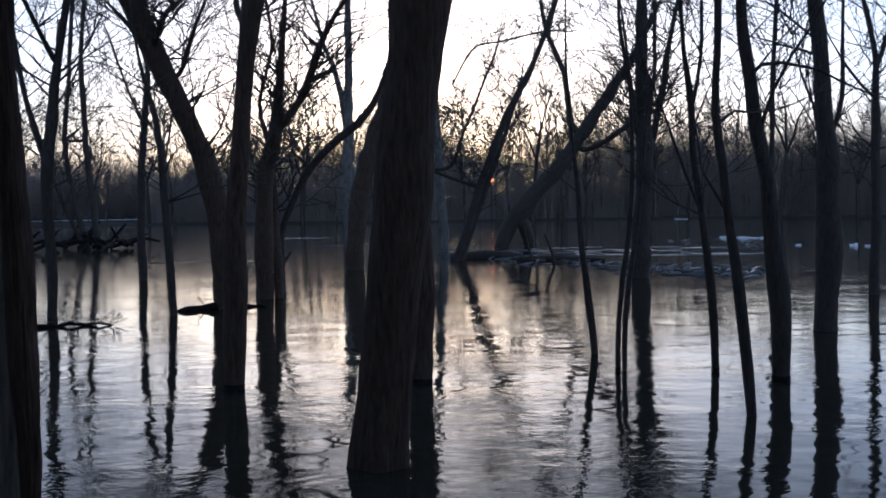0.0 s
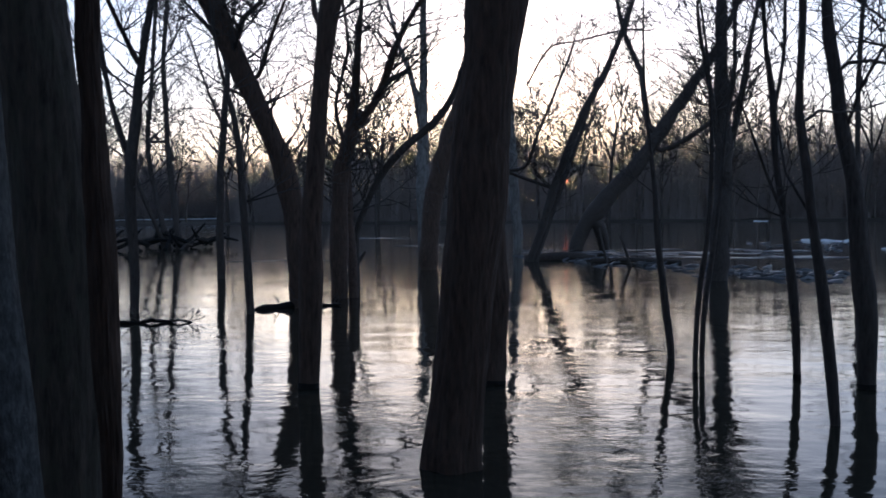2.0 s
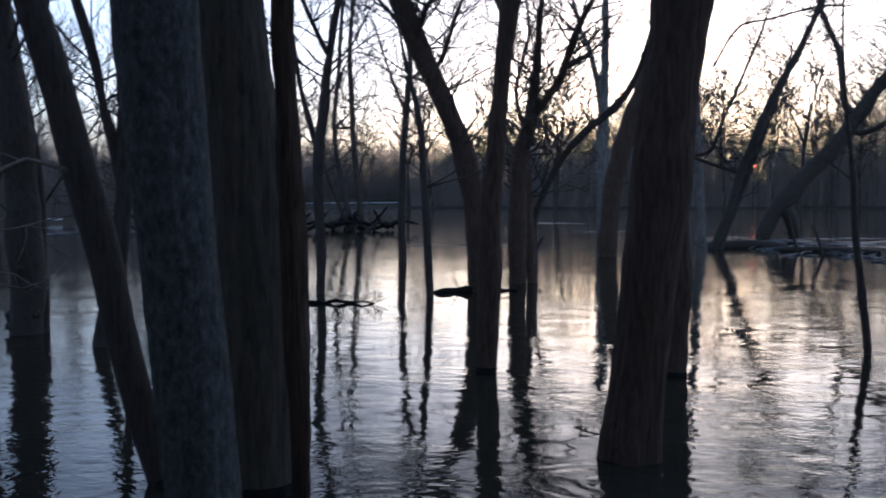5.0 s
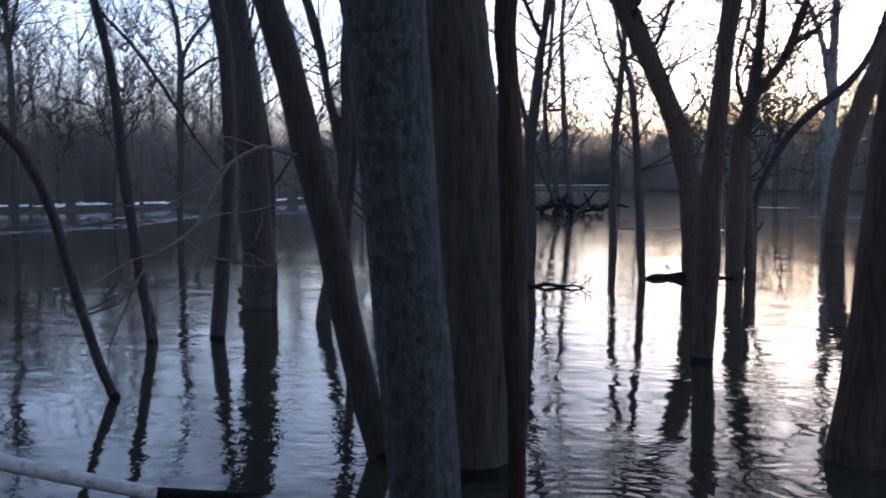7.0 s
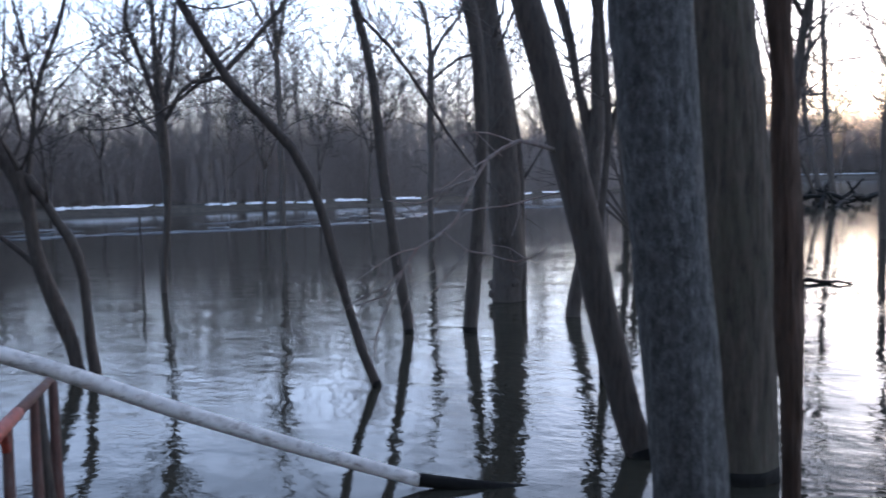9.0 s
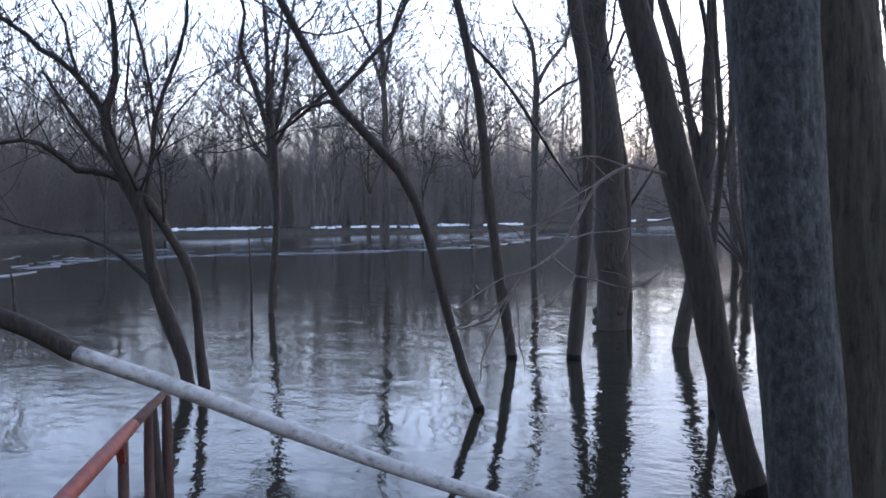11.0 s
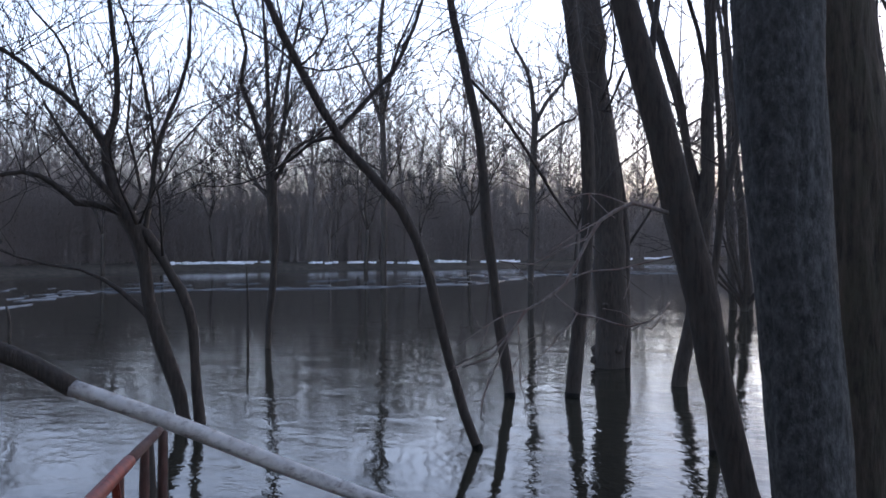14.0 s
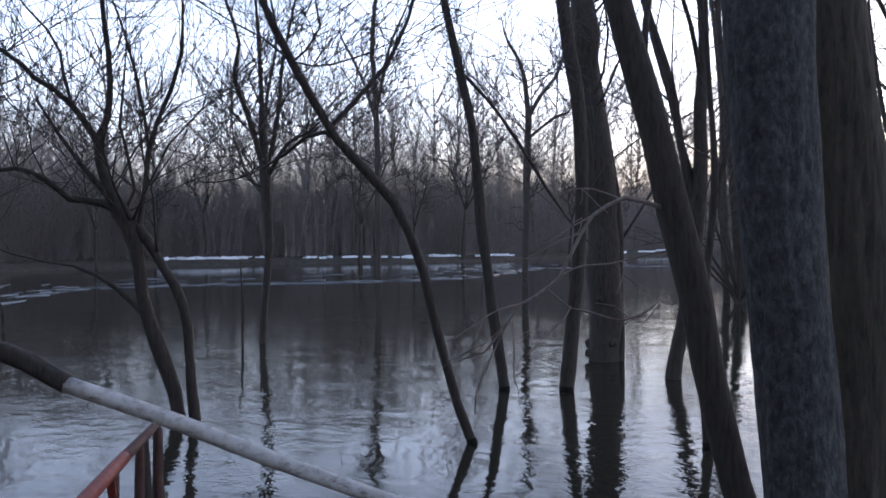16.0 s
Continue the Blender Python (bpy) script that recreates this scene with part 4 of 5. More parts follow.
THICKET = [(-180, 7.0, 0.5), (-42, 14.5, 0.12), (-20, 14.5, 0.12), (-10, 14.5, 0.12), (-3, 13.2, 0.15), (10, 12.6, 0.15), (16, 10.8, 0.15), (24, 10.0, 0.2), (29, 8.0, 0.3), (34, 5.9, 0.5), (60, 5.3, 0.55), (100, 5.4, 0.5), (180, 7.0, 0.5)]


def thicket(yaw):
    """Height of the close brush, and the share of it that stands looser and taller, by direction."""
    yaw = (yaw + 180) % 360 - 180
    a = [q[0] for q in THICKET]
    return float(np.interp(yaw, a, [q[1] for q in THICKET])), float(np.interp(yaw, a, [q[2] for q in THICKET]))


def bank_tree(seed, height):
    """A bare riverside tree with stout forking limbs."""
    rng = random.Random(seed)
    root = new("tree")
    V, F = [], []
    r = height * 0.0125
    lean = rng.uniform(-0.12, 0.12), rng.uniform(-0.12, 0.12)
    fork = rng.uniform(0.22, 0.4)
    pts = [(lean[0] * h, lean[1] * h, h, r * (1.25 - 0.5 * h / (height * fork))) for h in (-0.5, height * fork * 0.5, height * fork)]
    tube(V, F, smooth_path(pts, 0.7), 7)
    mesh_object("trunk", V, F, BARK, root)
    for q in range(3 + seed % 2):
        az = q * 2.2 + rng.uniform(-0.5, 0.5)
        way = np.array((0.35 * math.cos(az), 0.35 * math.sin(az), 1.0))
        p = np.array(pts[-1][:3]) - np.array((0, 0, 0.1))
        limb = [(*p, r * 0.62)]
        length = height * (1 - fork) * rng.uniform(0.75, 1.05)
        for i in range(1, 6):
            way = way + np.array((rng.gauss(0, 0.14), rng.gauss(0, 0.14), 0.08))
            p = p + way / np.linalg.norm(way) * length / 5
            limb.append((*p, r * 0.62 * (1 - 0.17 * i)))
        path = smooth_path(limb, 0.5)
        V, F = [], []
        tube(V, F, path, 6)
        mesh_object("limb", V, F, BARK, root)
        V, F = [], []
        for w in range(9):
            j = int(len(path) * rng.uniform(0.2, 0.98))
            a2 = rng.uniform(0, 2 * math.pi)
            twig(V, F, rng, path[min(j, len(path) - 1), :3], (math.cos(a2), math.sin(a2), rng.uniform(0.3, 1.2)), height * rng.uniform(0.12, 0.27), r * 0.34, 2, 4, 0.14, 0.016, 0.9)
        mesh_object("crown", V, F, TWIG, root)
    return root


stout = [bank_tree(60 + i, h) for i, h in enumerate((11, 9, 12, 10, 8))]
for p in stout:
    tagged(p, "dark bare riverside tree with forking limbs", "tree", "riverside trees")
rng = random.Random(15)
spots = [(yaw + rng.uniform(-0.7, 0.7), rng.uniform(-1, 9) * (2 if yaw < 27 else 1)) for yaw in (-23, -21, -19, -17, -15, -13, -11.5, -10.2, -9, -8, -7.0, -5.7, -4.4, -3.2, -2, -0.7, 0.6, 2.2, 4, 5.5, 6.4, 7.4, 8.5, 9.6, 10.6, 11.6, 13.4, 15.6, 18, 20, 22.5, 25, 28, 31, 34, 37, 40, 43, 46, 49.5, 52, 55, 58, 61, 64, 68)]
for i, (yaw, off) in enumerate(spots):
    d, a = shore(yaw) + 2.5 + off, radians(yaw)
    x, y = -d * math.sin(a), d * math.cos(a)
    m = pose(x, y, land(x, y), rng.uniform(-5, 5), rng.uniform(-5, 5), rng.uniform(0, 360))
    z = rng.uniform(0.8, 1.2) * (2.1 if yaw < 27 else 0.8)
    if i < len(stout):
        stout[i].matrix_basis = m
        o = stout[i]
    else:
        o = copy_thing(stout[i % len(stout)], m)
    o.scale = (z, z, z)


def brush(label, number, seed, yaws, reach, depth):
    """Dense bare stems over a stretch of bank; reach gives its near edge by the direction."""
    rng = random.Random(seed)
    rods = []           # (start, end, radius there, radius here)
    for q in range(number):
        yaw = rng.uniform(*yaws)
        far = float(np.interp(yaw, (25, 33), (2.1, 1.0))) if abs(yaw) < 100 else 1.0        # taller, stouter growth on the distant bank
        d = reach(yaw) + depth * far * rng.random() ** 1.4
        a = radians(yaw)
        x, y = -d * math.sin(a), d * math.cos(a)
        top, loose = thicket(yaw)
        h = top * (0.6 + 0.5 * rng.random() ** 0.7 if rng.random() > loose else rng.uniform(0.5, 1.7)) * (1 + 0.25 * noise.noise((x * 0.05, y * 0.05, 1.0)) + 0.25 * noise.noise((x * 0.16, y * 0.16, 4.0)))
        p = np.array((x, y, land(x, y) - 0.1))
        tilt = np.array((rng.gauss(0, 0.16), rng.gauss(0, 0.16), 1))
        r = rng.uniform(0.009, 0.024) * far ** 1.4
        if rng.random() < 0.04 + 0.1 * loose:     # slim poles rising over the rest
            h *= rng.uniform(1.2, 1.6)
            tilt *= np.array((0.4, 0.4, 1))
        mid = p + tilt * h * 0.5
        tip = mid + np.array((rng.gauss(0, 0.25), rng.gauss(0, 0.25), 0.5)) * h
        rods += [(p, mid, r, r * 0.8), (mid, tip, r * 0.8, 0.009 * far)]
        for c in range(6):
            at = p + (mid - p) * rng.uniform(0.1, 1.0) if c < 4 else mid + (tip - mid) * rng.uniform(0.1, 0.6)
            rods.append((at, at + np.array((rng.gauss(0, 0.3), rng.gauss(0, 0.3), rng.uniform(0.05, 0.42))) * h, r * 0.75, 0.009 * far))
        for c in range(2):      # low scrub at the foot
            rods.append((p, p + np.array((rng.gauss(0, 0.7), rng.gauss(0, 0.7), rng.uniform(0.3, 1.5))) * far, r * 0.7, 0.008 * far))
    A, B = np.array([q[0] for q in rods]), np.array([q[1] for q in rods])
    ra, rb = np.array([q[2] for q in rods]), np.array([q[3] for q in rods])
    turn = np.arange(3) * 2 * math.pi / 3
    ring = np.stack((np.cos(turn), np.sin(turn), np.zeros(3)), 1)
    V = np.stack((A[:, None] + ring * ra[:, None, None], B[:, None] + ring * rb[:, None, None]), 1).reshape(-1, 3)
    base = np.arange(len(rods))[:, None] * 6
    F = np.concatenate([base + np.array([[j, (j + 1) % 3, 3 + (j + 1) % 3, 3 + j]]) for j in range(3)], 0)
    tagged(mesh_object("brush", V.tolist(), F.tolist(), HAZED_BARK), label, "brush", kind="stuff")


def brush_edge(yaw):
    """The brush stands back where the snowy clearing opens."""
    return shore(yaw) + 6 + (20 if 17.5 < yaw < 24 else 0)


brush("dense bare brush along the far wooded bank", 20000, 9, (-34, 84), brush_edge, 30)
# out of view behind the camera; added to keep sky light off the trunks
brush("unseen bare brush behind the camera, added to block sky light", 2200, 10, (110, 250), lambda yaw: 6.0, 24)


# ---- ice, snow, driftwood ----
def ribbon(name, pts, width, thick, mat, label, category, seed, group=""):
    """A ragged slab along points (x, y, z): old ice or snow."""
    path = smooth_path([(*p, 1.0) for p in pts], 0.5)
    d = np.gradient(path[:, :3], axis=0)
    d /= np.linalg.norm(d, axis=1)[:, None]
    V, F = [], []
    m = len(path)
    for i in range(m):
        side = np.array((-d[i, 1], d[i, 0], 0))
        end = min(1, min(i, m - 1 - i) / (0.12 * m + 1))
        a = width * end ** 0.5 * (0.5 + 0.45 * noise.noise((i * 0.22, seed, 0)) + 0.25 * noise.noise((i * 0.9, seed, 5)))
        b = width * end ** 0.5 * (0.5 + 0.45 * noise.noise((i * 0.22, seed, 9)) + 0.25 * noise.noise((i * 0.9, seed, 7)))
        h = thick * (0.7 + 0.6 * noise.noise((i * 0.5, seed, 2)))
        c = path[i, :3]
        for off, up in ((-a, -0.05), (-a * 0.9, 0.6 * h), (0.0, h), (b * 0.9, 0.6 * h), (b, -0.05)):
            q = c + side * off
            V.append((q[0], q[1], q[2] + up))
    for i in range(m - 1):
        for j in range(4):
            F.append((i * 5 + j, i * 5 + j + 1, i * 5 + j + 6, i * 5 + j + 5))
    ob = mesh_object(name, V, F, mat)
    return tagged(ob, label, category, group)


rng = random.Random(21)
BELT = [(-27.5, 8.5), (-31.5, 13.0), (-30.6, 17.0), (-29.0, 20.5), (-28.3, 24.0), (-28.8, 28.5), (-31.6, 33.0), (-33.6, 37.5), (-32.8, 42.0), (-30.5, 47.0)]
for i in range(260):     # loose floes strung along the slack water off the far bank
    f = rng.random() * (len(BELT) - 1)
    j = int(f)
    x0, y0 = (BELT[j][c] + (BELT[j + 1][c] - BELT[j][c]) * (f - j) for c in (0, 1))
    x0 -= abs(rng.gauss(0, 0.7)) if rng.random() < 0.72 else rng.uniform(0, 7)
    l, a = rng.uniform(0.3, 1.7), math.atan2(BELT[j + 1][1] - BELT[j][1], BELT[j + 1][0] - BELT[j][0]) + rng.uniform(-0.3, 0.3)
    ribbon("ice_floe", [(x0, y0, 0), (x0 + l * 0.5 * math.cos(a), y0 + l * 0.5 * math.sin(a), 0), (x0 + l * math.cos(a), y0 + l * math.sin(a), 0)], rng.uniform(0.2, 0.9), rng.uniform(0.012, 0.04), ICE,
           "small thin grey ice floe on slack river water", "ice", 1.7 * i + 300, "loose ice floes")
for i, (pts, w) in enumerate([
        ([(-25.4, 6.6, 0), (-26.2, 8.0, 0), (-27.4, 9.4, 0)], 0.6),
        ([(5.2, 30.0, 0), (6.6, 29.4, 0), (8.2, 29.2, 0)], 0.7),
        ([(-13.5, 70, 0), (-11, 70, 0), (-8.8, 69.5, 0)], 1.3),
        ([(-7.5, 53, 0), (-5.4, 53.5, 0), (-3.6, 53, 0)], 0.4),
        ([(-11.6, 36, 0), (-9.0, 37, 0), (-6.8, 36.5, 0)], 0.35),
        ([(-0.5, 38.6, 0), (1.2, 39, 0), (3.2, 38.6, 0)], 0.9)]):
    ribbon("ice_sheet", pts, w * 0.8, 0.035, ICE, "thin ragged grey ice sheet afloat on the river", "ice", 3.7 * i, "river ice")


for i in range(130):    # broken ice jammed among the drift logs
    f = rng.random()
    x0 = np.interp(f, (0, 0.25, 0.5, 0.75, 1), (1.0, 3.2, 5.2, 6.8, 9.0)) + rng.gauss(0, 0.7)
    y0 = np.interp(f, (0, 0.25, 0.5, 0.75, 1), (38, 34, 29.5, 27.0, 29.0)) + rng.gauss(0, 1.5)
    if i % 5 == 0:
        x0, y0 = rng.uniform(11.5, 18.5), rng.uniform(44, 58)
    l, a = rng.uniform(0.12, 0.7), rng.uniform(-0.8, 0.8)
    lift = rng.uniform(0, 0.1)
    ribbon("ice_chunk", [(x0, y0, 0), (x0 + l * 0.5 * math.cos(a), y0 + l * 0.5 * math.sin(a), lift), (x0 + l * math.cos(a), y0 + l * math.sin(a), lift * rng.uniform(0, 2))],
           rng.uniform(0.05, 0.3), rng.uniform(0.01, 0.04), ICE, "broken chunk of dirty grey ice among drift logs", "ice", 1.3 * i + 700, "broken ice")


for i in range(70):     # flat plates of ice round the stranded logs
    x0, y0 = rng.uniform(-1.2, 10.5), rng.uniform(37.5, 47.0)
    l, a = rng.uniform(0.5, 2.2), rng.uniform(-0.35, 0.35)
    ribbon("ice_floe", [(x0, y0, 0), (x0 + l * 0.5 * math.cos(a), y0 + l * 0.5 * math.sin(a), 0), (x0 + l * math.cos(a), y0 + l * math.sin(a), 0)], rng.uniform(0.4, 1.3), rng.uniform(0.015, 0.05), ICE,
           "thin grey ice plate beside stranded logs", "ice", 2.1 * i + 1500, "loose ice floes")


ribbon("foam_scrap", [(-0.42, 6.87, 0.005), (-0.39, 6.86, 0.03), (-0.36, 6.88, 0.005)], 0.05, 0.04, SNOW, "small white scrap of foam at a trunk's waterline", "foam", 5.5)


def along(yaw0, yaw1, off):
    out = []
    for q in range(5):
        yaw = yaw0 + (yaw1 - yaw0) * q / 4
        d = shore(yaw) + off
        x, y = -d * math.sin(radians(yaw)), d * math.cos(radians(yaw))
        out.append((x, y, max(0.0, land(x, y))))
    return out


spans = [(16.0, 24.0, 22.0, 22, 0.5), (-13.6, -12.9, 1.6, 3, 0.3), (-18.0, -15.4, -113.0, 6, 0.22), (-23.5, -19.0, -124.0, 5, 0.12), (34.5, 37.5, 4.6, 8, 0.4), (43.5, 64.0, 4.4, 44, 0.5)]
for lo, hi, off, number, wide in spans:
    for i in range(number):
        y0 = rng.uniform(lo, hi)
        w = wide * rng.uniform(0.4, 1.5)
        ribbon("snow_patch", along(y0, min(hi + 0.3, y0 + rng.uniform(0.15, 1.0)), off + rng.gauss(0, 0.35)), w, rng.uniform(0.06, 0.2), SNOW, "strip of old snow along the far bank", "snow", 2.3 * i + 50 + lo, "bank snow")


def log(label, pts, mat=None, name="driftwood_log", category="log", group="driftwood", sides=10, twigs=0, seed=1, reach=1.0):
    x0, y0, z0, r0 = pts[0]
    root = new(name)
    root.location = (x0, y0, 0)
    tagged(root, label, category, group)
    path = smooth_path([(x - x0, y - y0, z, r) for x, y, z, r in pts], 0.12)
    V, F = [], []
    tube(V, F, path, sides, 0.1, 0, seed * 2.7)
    mesh_object("stem", V, F, mat or BARK, root)
    if twigs:
        rng = random.Random(seed)
        for q in range(twigs):
            V, F = [], []
            j = rng.randrange(len(path) // 4, len(path))
            twig(V, F, rng, path[j, :3], (rng.uniform(-1, 1), rng.uniform(-1, 1), rng.uniform(0, 0.9)), rng.uniform(0.3, 0.9) * reach, 0.014 * min(1, reach + 0.2), 1, 3, 0.0, 0.007)
            mesh_object("twig", V, F, TWIG, root)
    return root


# the long fallen pole on the rail: barked butt, then bare wood, then a dark wet tip
pole = log("long fallen pole, half bare pale wood, sloping into the water",
           [(-5.75, 2.12, 0.97, 0.05), (-5.32, 2.60, 0.745, 0.049), (-4.90, 3.07, 0.50, 0.047), (-4.46, 3.55, 0.27, 0.044), (-4.02, 4.03, 0.055, 0.04)],
           BARE_WOOD, "fallen_pole", "fallen tree", "driftwood", 16, 0, 3)
V, F = [], []
tube(V, F, smooth_path([(-1.1, -1.2, 1.62, 0.06), (-0.63, -0.66, 1.33, 0.06), (-0.33, -0.32, 1.18, 0.058), (-0.17, -0.17, 1.10, 0.056), (0.004, 0.004, 0.968, 0.054)], 0.06), 16, 0.1, 0, 4.4)
mesh_object("barked_butt", V, F, BARK, pole, "dark butt still covered in bark")
V, F = [], []
tube(V, F, smooth_path([(1.725, 1.905, 0.058, 0.041), (2.0, 2.2, -0.005, 0.038), (2.5, 2.7, -0.09, 0.036)], 0.06), 14, 0.1, 0, 5.4)
mesh_object("wet_tip", V, F, WET, pole, "dark wet tip at the water")

# the flooded red rail
rail = new("handrail")
rail.location = (-4.38, 1.79, 0)
tagged(rail, "weathered red-painted handrail on reddish-brown posts, half drowned", "handrail")


def bar(name, a, b, w, h, mat, parent, label=""):
    """A squared bar with worn edges from a to b, local to its parent."""
    a, b = Vector(a), Vector(b)
    bm = bmesh.new()
    bmesh.ops.create_cube(bm, size=1.0)
    bmesh.ops.scale(bm, vec=(w, h, (b - a).length), verts=bm.verts)
    bmesh.ops.bevel(bm, geom=bm.edges[:], offset=min(w, h) * 0.18, segments=2, affect="EDGES")
    q = (b - a).to_track_quat("Z", "Y").to_matrix().to_4x4()
    bmesh.ops.transform(bm, matrix=Matrix.Translation((a + b) / 2) @ q, verts=bm.verts)
    me = bpy.data.meshes.new(name)
    bm.to_mesh(me)
    bm.free()
    me.materials.append(mat)
    ob = new(name, me)
    ob.parent = parent
    if label:
        tagged(ob, label)
    return ob


def pole_part(name, pts, mat, label, seed):
    """A round, slightly uneven pole, local to the rail."""
    V, F = [], []
    tube(V, F, smooth_path(pts, 0.06), 14, 0.08, 0, seed)
    return mesh_object(name, V, F, mat, rail, label)


pole_part("top_rail", [(1.4, -0.95, 0.82, 0.032), (0.75, -0.495, 0.812, 0.032), (0.21, -0.117, 0.803, 0.031), (-0.12, 0.114, 0.797, 0.029)], RED, "red-painted round top rail", 1.0)
pole_part("end_rail", [(-0.12, 0.114, 0.797, 0.026), (-0.45, 0.345, 0.786, 0.025), (-0.80, 0.59, 0.775, 0.022)], FADED, "faded brownish-red rail end", 2.0)
bar("bracket", (0.03, -0.02, 0.78), (-0.01, 0.01, 0.66), 0.035, 0.03, RED, rail)
for i, (x, y) in enumerate(((-0.02, 0.02), (-0.47, 0.35), (-0.76, 0.59), (1.25, -0.845))):
    pole_part("post", [(x + 0.02, y, -1.0, 0.03), (x + 0.015, y, 0.0, 0.028), (x, y, 0.5, 0.026), (x - 0.015, y + 0.01, 0.775, 0.022)], FADED, "dull reddish-brown weathered post", 3.0 + i)
pole_part("brace", [(-0.64, 0.56, -0.5, 0.03), (-0.70, 0.53, 0.1, 0.028), (-0.76, 0.51, 0.72, 0.024)], BARK, "dark bark-covered brace", 8.0)
pole_part("brace", [(-0.90, 0.68, -0.5, 0.036), (-0.86, 0.64, 0.1, 0.034), (-0.80, 0.61, 0.76, 0.026)], BARK, "dark bark-covered brace", 9.0)

# floating and stranded wood
log("dark floating branch with crooked twigs on the water", [(-7.0, 15.3, -0.05, 0.03), (-6.75, 15.42, 0.03, 0.042), (-6.5, 15.6, 0.0, 0.036), (-6.3, 15.6, 0.06, 0.034), (-6.05, 15.72, 0.01, 0.03), (-5.85, 15.7, 0.05, 0.02), (-5.6, 15.8, -0.02, 0.012)], WET, twigs=16, seed=11, reach=0.42)
log("dark drift log lodged against a standing trunk", [(-5.3, 17.8, -0.06, 0.03), (-5.05, 17.95, 0.03, 0.06), (-4.85, 18.2, 0.0, 0.075), (-4.6, 18.2, 0.06, 0.07), (-4.4, 18.45, 0.02, 0.06), (-4.15, 18.5, 0.05, 0.05), (-3.95, 18.7, -0.01, 0.045), (-3.7, 18.7, 0.04, 0.025)], WET, twigs=14, seed=12, reach=0.6)
log("broken stump with forked twigs above the water", [(-4.8, 25.5, -0.4, 0.11), (-4.77, 25.5, 0.15, 0.11), (-4.6, 25.5, 0.45, 0.06), (-4.35, 25.4, 0.8, 0.03)], name="stump", category="stump", twigs=6, seed=13)
log("thick log stranded on the ice edge", [(-0.2, 36.3, 0.06, 0.18), (0.8, 36.6, 0.12, 0.2), (1.7, 36.7, 0.12, 0.19), (2.4, 36.9, 0.05, 0.13)], twigs=5, seed=14)
log("thin drift log on the ice", [(2.2, 35.2, 0.05, 0.1), (3.7, 34.5, 0.1, 0.09), (5.2, 34.1, 0.05, 0.06)], twigs=6, seed=15)
log("broken stake leaning from the ice", [(3.4, 32.6, -0.3, 0.05), (3.15, 32.6, 0.5, 0.045), (2.95, 32.6, 1.0, 0.03)], twigs=2, seed=16)
log("broken stake leaning from the ice", [(2.7, 33.6, -0.3, 0.05), (2.45, 33.6, 0.7, 0.045), (2.35, 33.6, 1.25, 0.03)], twigs=2, seed=17)
log("thin dead stake standing in the river", [(-14.5, 8.45, -0.4, 0.022), (-14.5, 8.45, 0.6, 0.02), (-14.55, 8.45, 1.35, 0.012)], name="stake", category="stake", seed=18)
log("thin dead stake standing in the river", [(-18.8, 6.0, -0.4, 0.03), (-18.8, 6.0, 0.3, 0.03), (-18.8, 5.95, 0.55, 0.02)], name="stake", category="stake", seed=19)
rng = random.Random(77)
for i in range(26):
    x, y = -18.8 + rng.uniform(-3.0, 1.6), 50.5 + rng.uniform(-3.5, 3.0)
    a, l = rng.uniform(0, 2 * math.pi), rng.uniform(1.0, 2.6)
    z = rng.uniform(-0.1, 0.4)
    log("tangled drift log in a flood pile", [(x, y, z, 0.11), (x + l * math.cos(a) * 0.5, y + l * math.sin(a) * 0.5, z + 0.3, 0.10), (x + l * math.cos(a), y + l * math.sin(a), z + rng.uniform(0, 1.4), 0.05)], WET, twigs=3, seed=100 + i, sides=7)
branch = log("arching grey bare branch with drooping twigs over the water", [(-3.81, 5.13, 1.99, 0.01566), (-3.86, 4.97, 2.03, 0.01392), (-3.91, 4.87, 2.05, 0.01305), (-3.93, 4.73, 2.00, 0.01218), (-3.97, 4.64, 1.94, 0.01218), (-3.99, 4.55, 1.83, 0.01131), (-4.01, 4.47, 1.69, 0.01044), (-4.03, 4.39, 1.56, 0.00957), (-4.08, 4.28, 1.47, 0.0087), (-4.13, 4.16, 1.41, 0.00783), (-4.17, 4.06, 1.27, 0.00696), (-4.21, 3.95, 1.14, 0.0058), (-4.29, 3.80, 1.09, 0.00435)], GREYWOOD, name="hanging_branch", category="branch", group="", twigs=0, seed=31)
bx, by = branch.location.x, branch.location.y
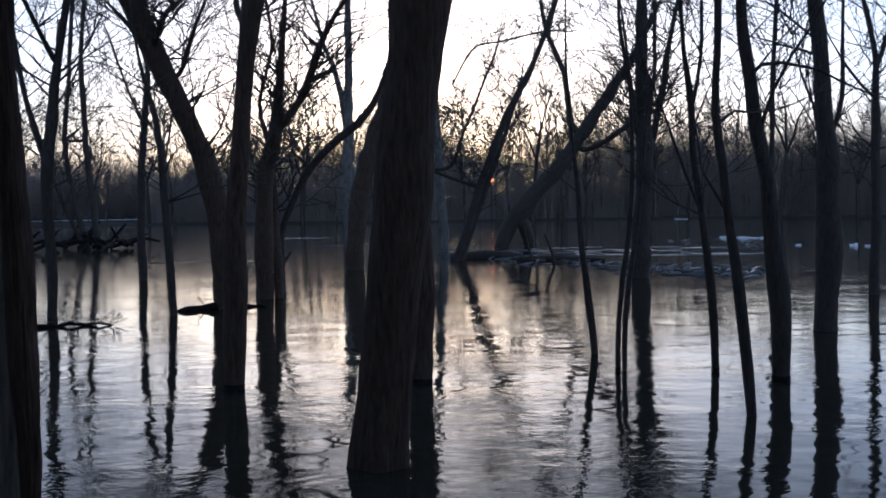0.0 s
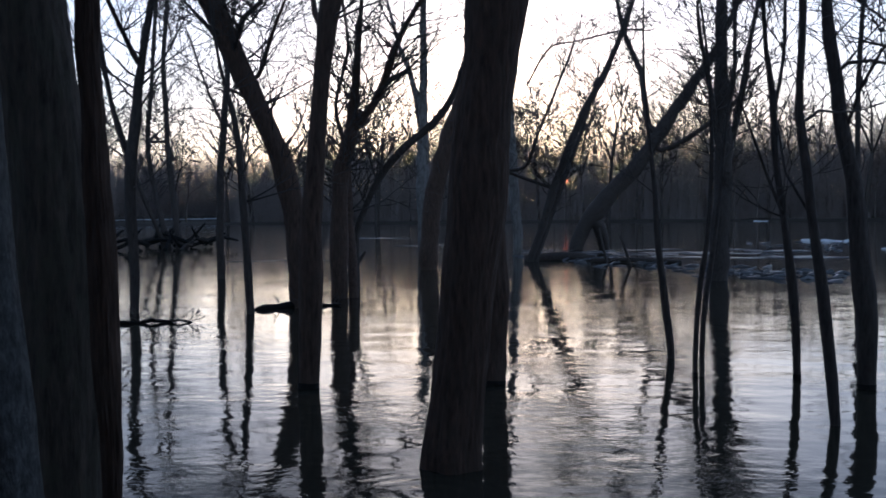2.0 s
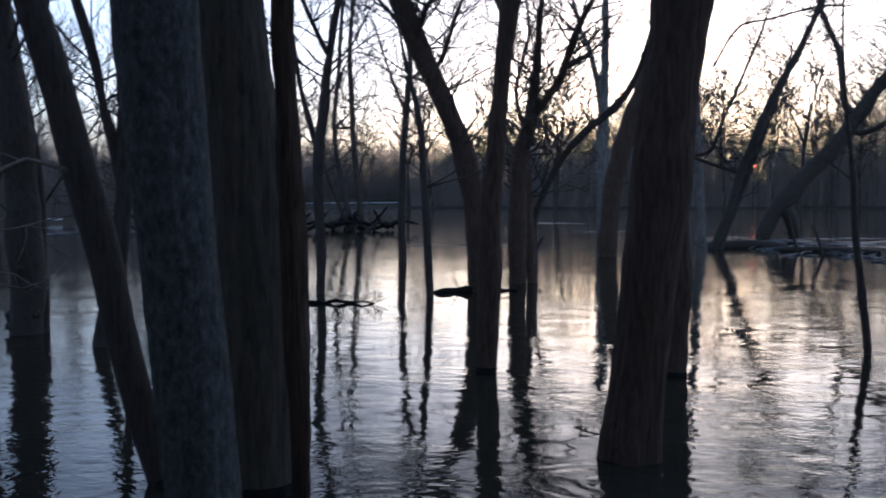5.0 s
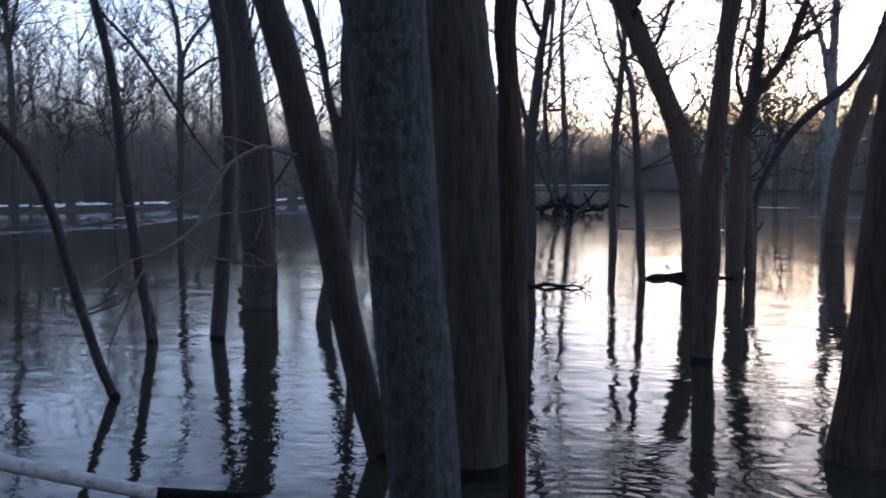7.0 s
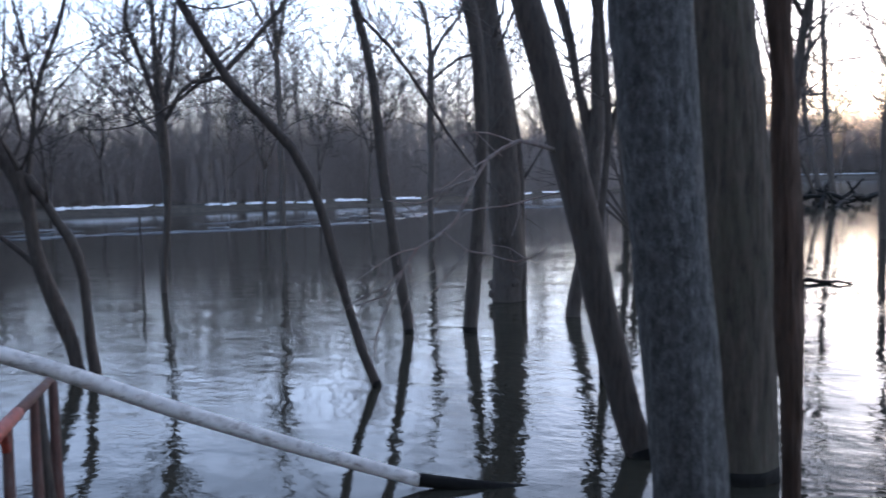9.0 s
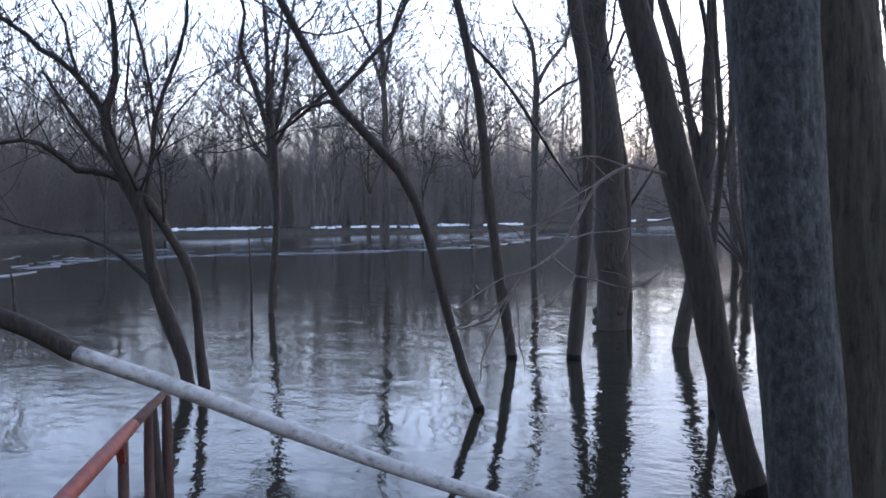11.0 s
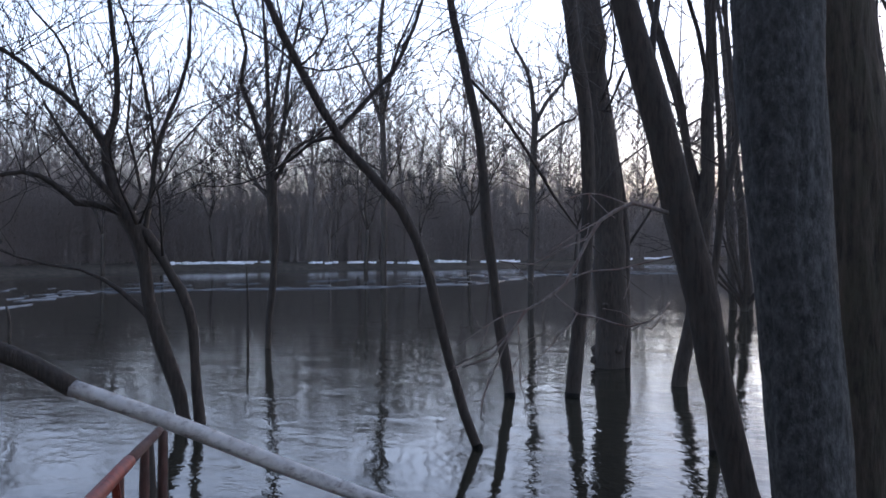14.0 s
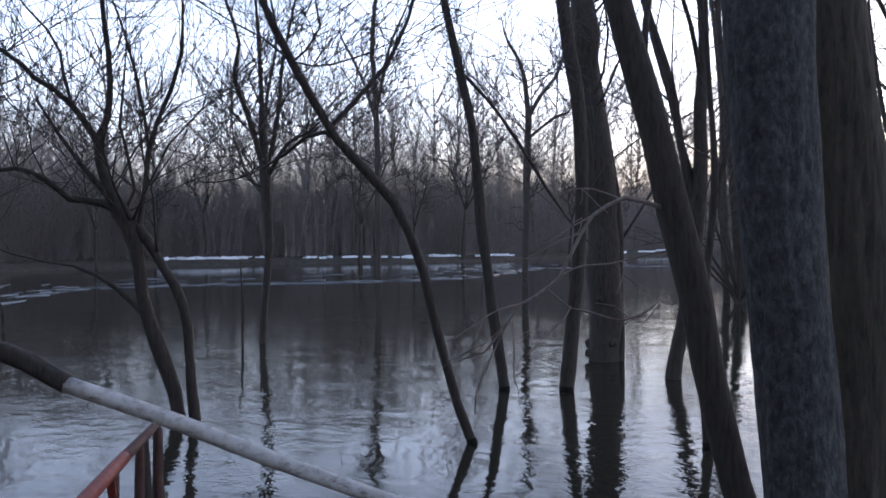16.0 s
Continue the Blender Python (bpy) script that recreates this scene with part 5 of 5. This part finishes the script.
for i, pts in enumerate([
        [(-4.06, 4.32, 1.50, 0.00696), (-3.91, 4.36, 1.39, 0.006235), (-3.78, 4.40, 1.37, 0.0058), (-3.62, 4.46, 1.33, 0.00522), (-3.50, 4.49, 1.37, 0.004495), (-3.38, 4.51, 1.47, 0.00348)],
        [(-3.91, 4.36, 1.40, 0.00522), (-3.91, 4.30, 1.33, 0.00435), (-3.90, 4.24, 1.31, 0.00348)],
        [(-4.11, 4.25, 1.45, 0.004495), (-4.07, 4.48, 1.58, 0.00493), (-4.05, 4.64, 1.63, 0.00522), (-3.98, 4.82, 1.64, 0.00522), (-3.91, 5.00, 1.68, 0.00522), (-3.83, 5.23, 1.72, 0.00609)],
        [(-4.16, 4.08, 1.30, 0.00522), (-4.19, 3.97, 1.09, 0.004495), (-4.21, 3.88, 0.90, 0.003915), (-4.18, 3.84, 0.80, 0.00348)],
        [(-4.17, 4.08, 1.29, 0.00522), (-4.28, 4.02, 1.18, 0.004205), (-4.38, 3.99, 1.13, 0.003915), (-4.51, 3.93, 1.06, 0.00348)],
        [(-4.13, 4.17, 1.41, 0.00522), (-4.15, 4.01, 1.39, 0.004495), (-4.17, 3.85, 1.32, 0.003915), (-4.19, 3.69, 1.24, 0.00348)],
        [(-4.17, 4.13, 1.34, 0.004495), (-4.12, 4.10, 1.15, 0.00348), (-4.09, 4.07, 0.99, 0.00348), (-4.06, 4.10, 1.03, 0.00348)],
        [(-4.08, 4.28, 1.47, 0.004495), (-4.13, 4.30, 1.36, 0.00348), (-4.12, 4.31, 1.27, 0.00348)],
        [(-3.97, 4.64, 1.94, 0.00522), (-3.98, 4.43, 1.86, 0.004205), (-3.99, 4.29, 1.79, 0.003915), (-3.98, 4.17, 1.75, 0.00348)],
        [(-3.93, 4.86, 2.04, 0.00609), (-4.00, 4.67, 2.10, 0.004495), (-4.04, 4.51, 2.09, 0.003915), (-4.07, 4.36, 2.04, 0.00348)],
        [(-3.99, 4.55, 1.83, 0.00522), (-4.03, 4.32, 1.76, 0.004205), (-4.07, 4.15, 1.68, 0.003915), (-4.11, 3.91, 1.70, 0.00348)],
        [(-3.39, 4.51, 1.47, 0.00348), (-3.46, 4.45, 1.33, 0.00348), (-3.59, 4.36, 1.42, 0.00348)]]):
    V, F = [], []
    path = smooth_path([(x - bx, y - by, z, r) for x, y, z, r in pts], 0.08)
    tube(V, F, path, 6)
    rng = random.Random(900 + i)
    for q in range(2):
        j = rng.randrange(len(path) // 3, len(path))
        twig(V, F, rng, path[j, :3], (rng.uniform(-1, 1), rng.uniform(-1, 1), rng.uniform(-0.7, 0.3)), rng.uniform(0.1, 0.28), 0.004, 0, 2, -0.05, 0.0028)
    mesh_object("twig", V, F, GREYWOOD, branch)

# a small red lamp among the far trees
bm = bmesh.new()
bmesh.ops.create_uvsphere(bm, u_segments=12, v_segments=8, radius=0.3)
me = bpy.data.meshes.new("globe")
bm.to_mesh(me)
bm.free()
me.materials.append(GLOW)
lamp = new("lamp")
lx, ly = 4.34 * 1.38, 119.92 * 1.38
lz = 1.8 + (5.65 - 1.8) * 1.38
lamp.location = (lx, ly, lz)
tagged(lamp, "small red glowing lamp far among the trees", "lamp")
globe = new("globe", me)
globe.parent = lamp
V, F = [], []
tube(V, F, np.array([(0, 0.1, -lz - 0.2, 0.07), (0, 0.1, -0.1, 0.06)]), 8)
mesh_object("post", V, F, BARK, lamp)
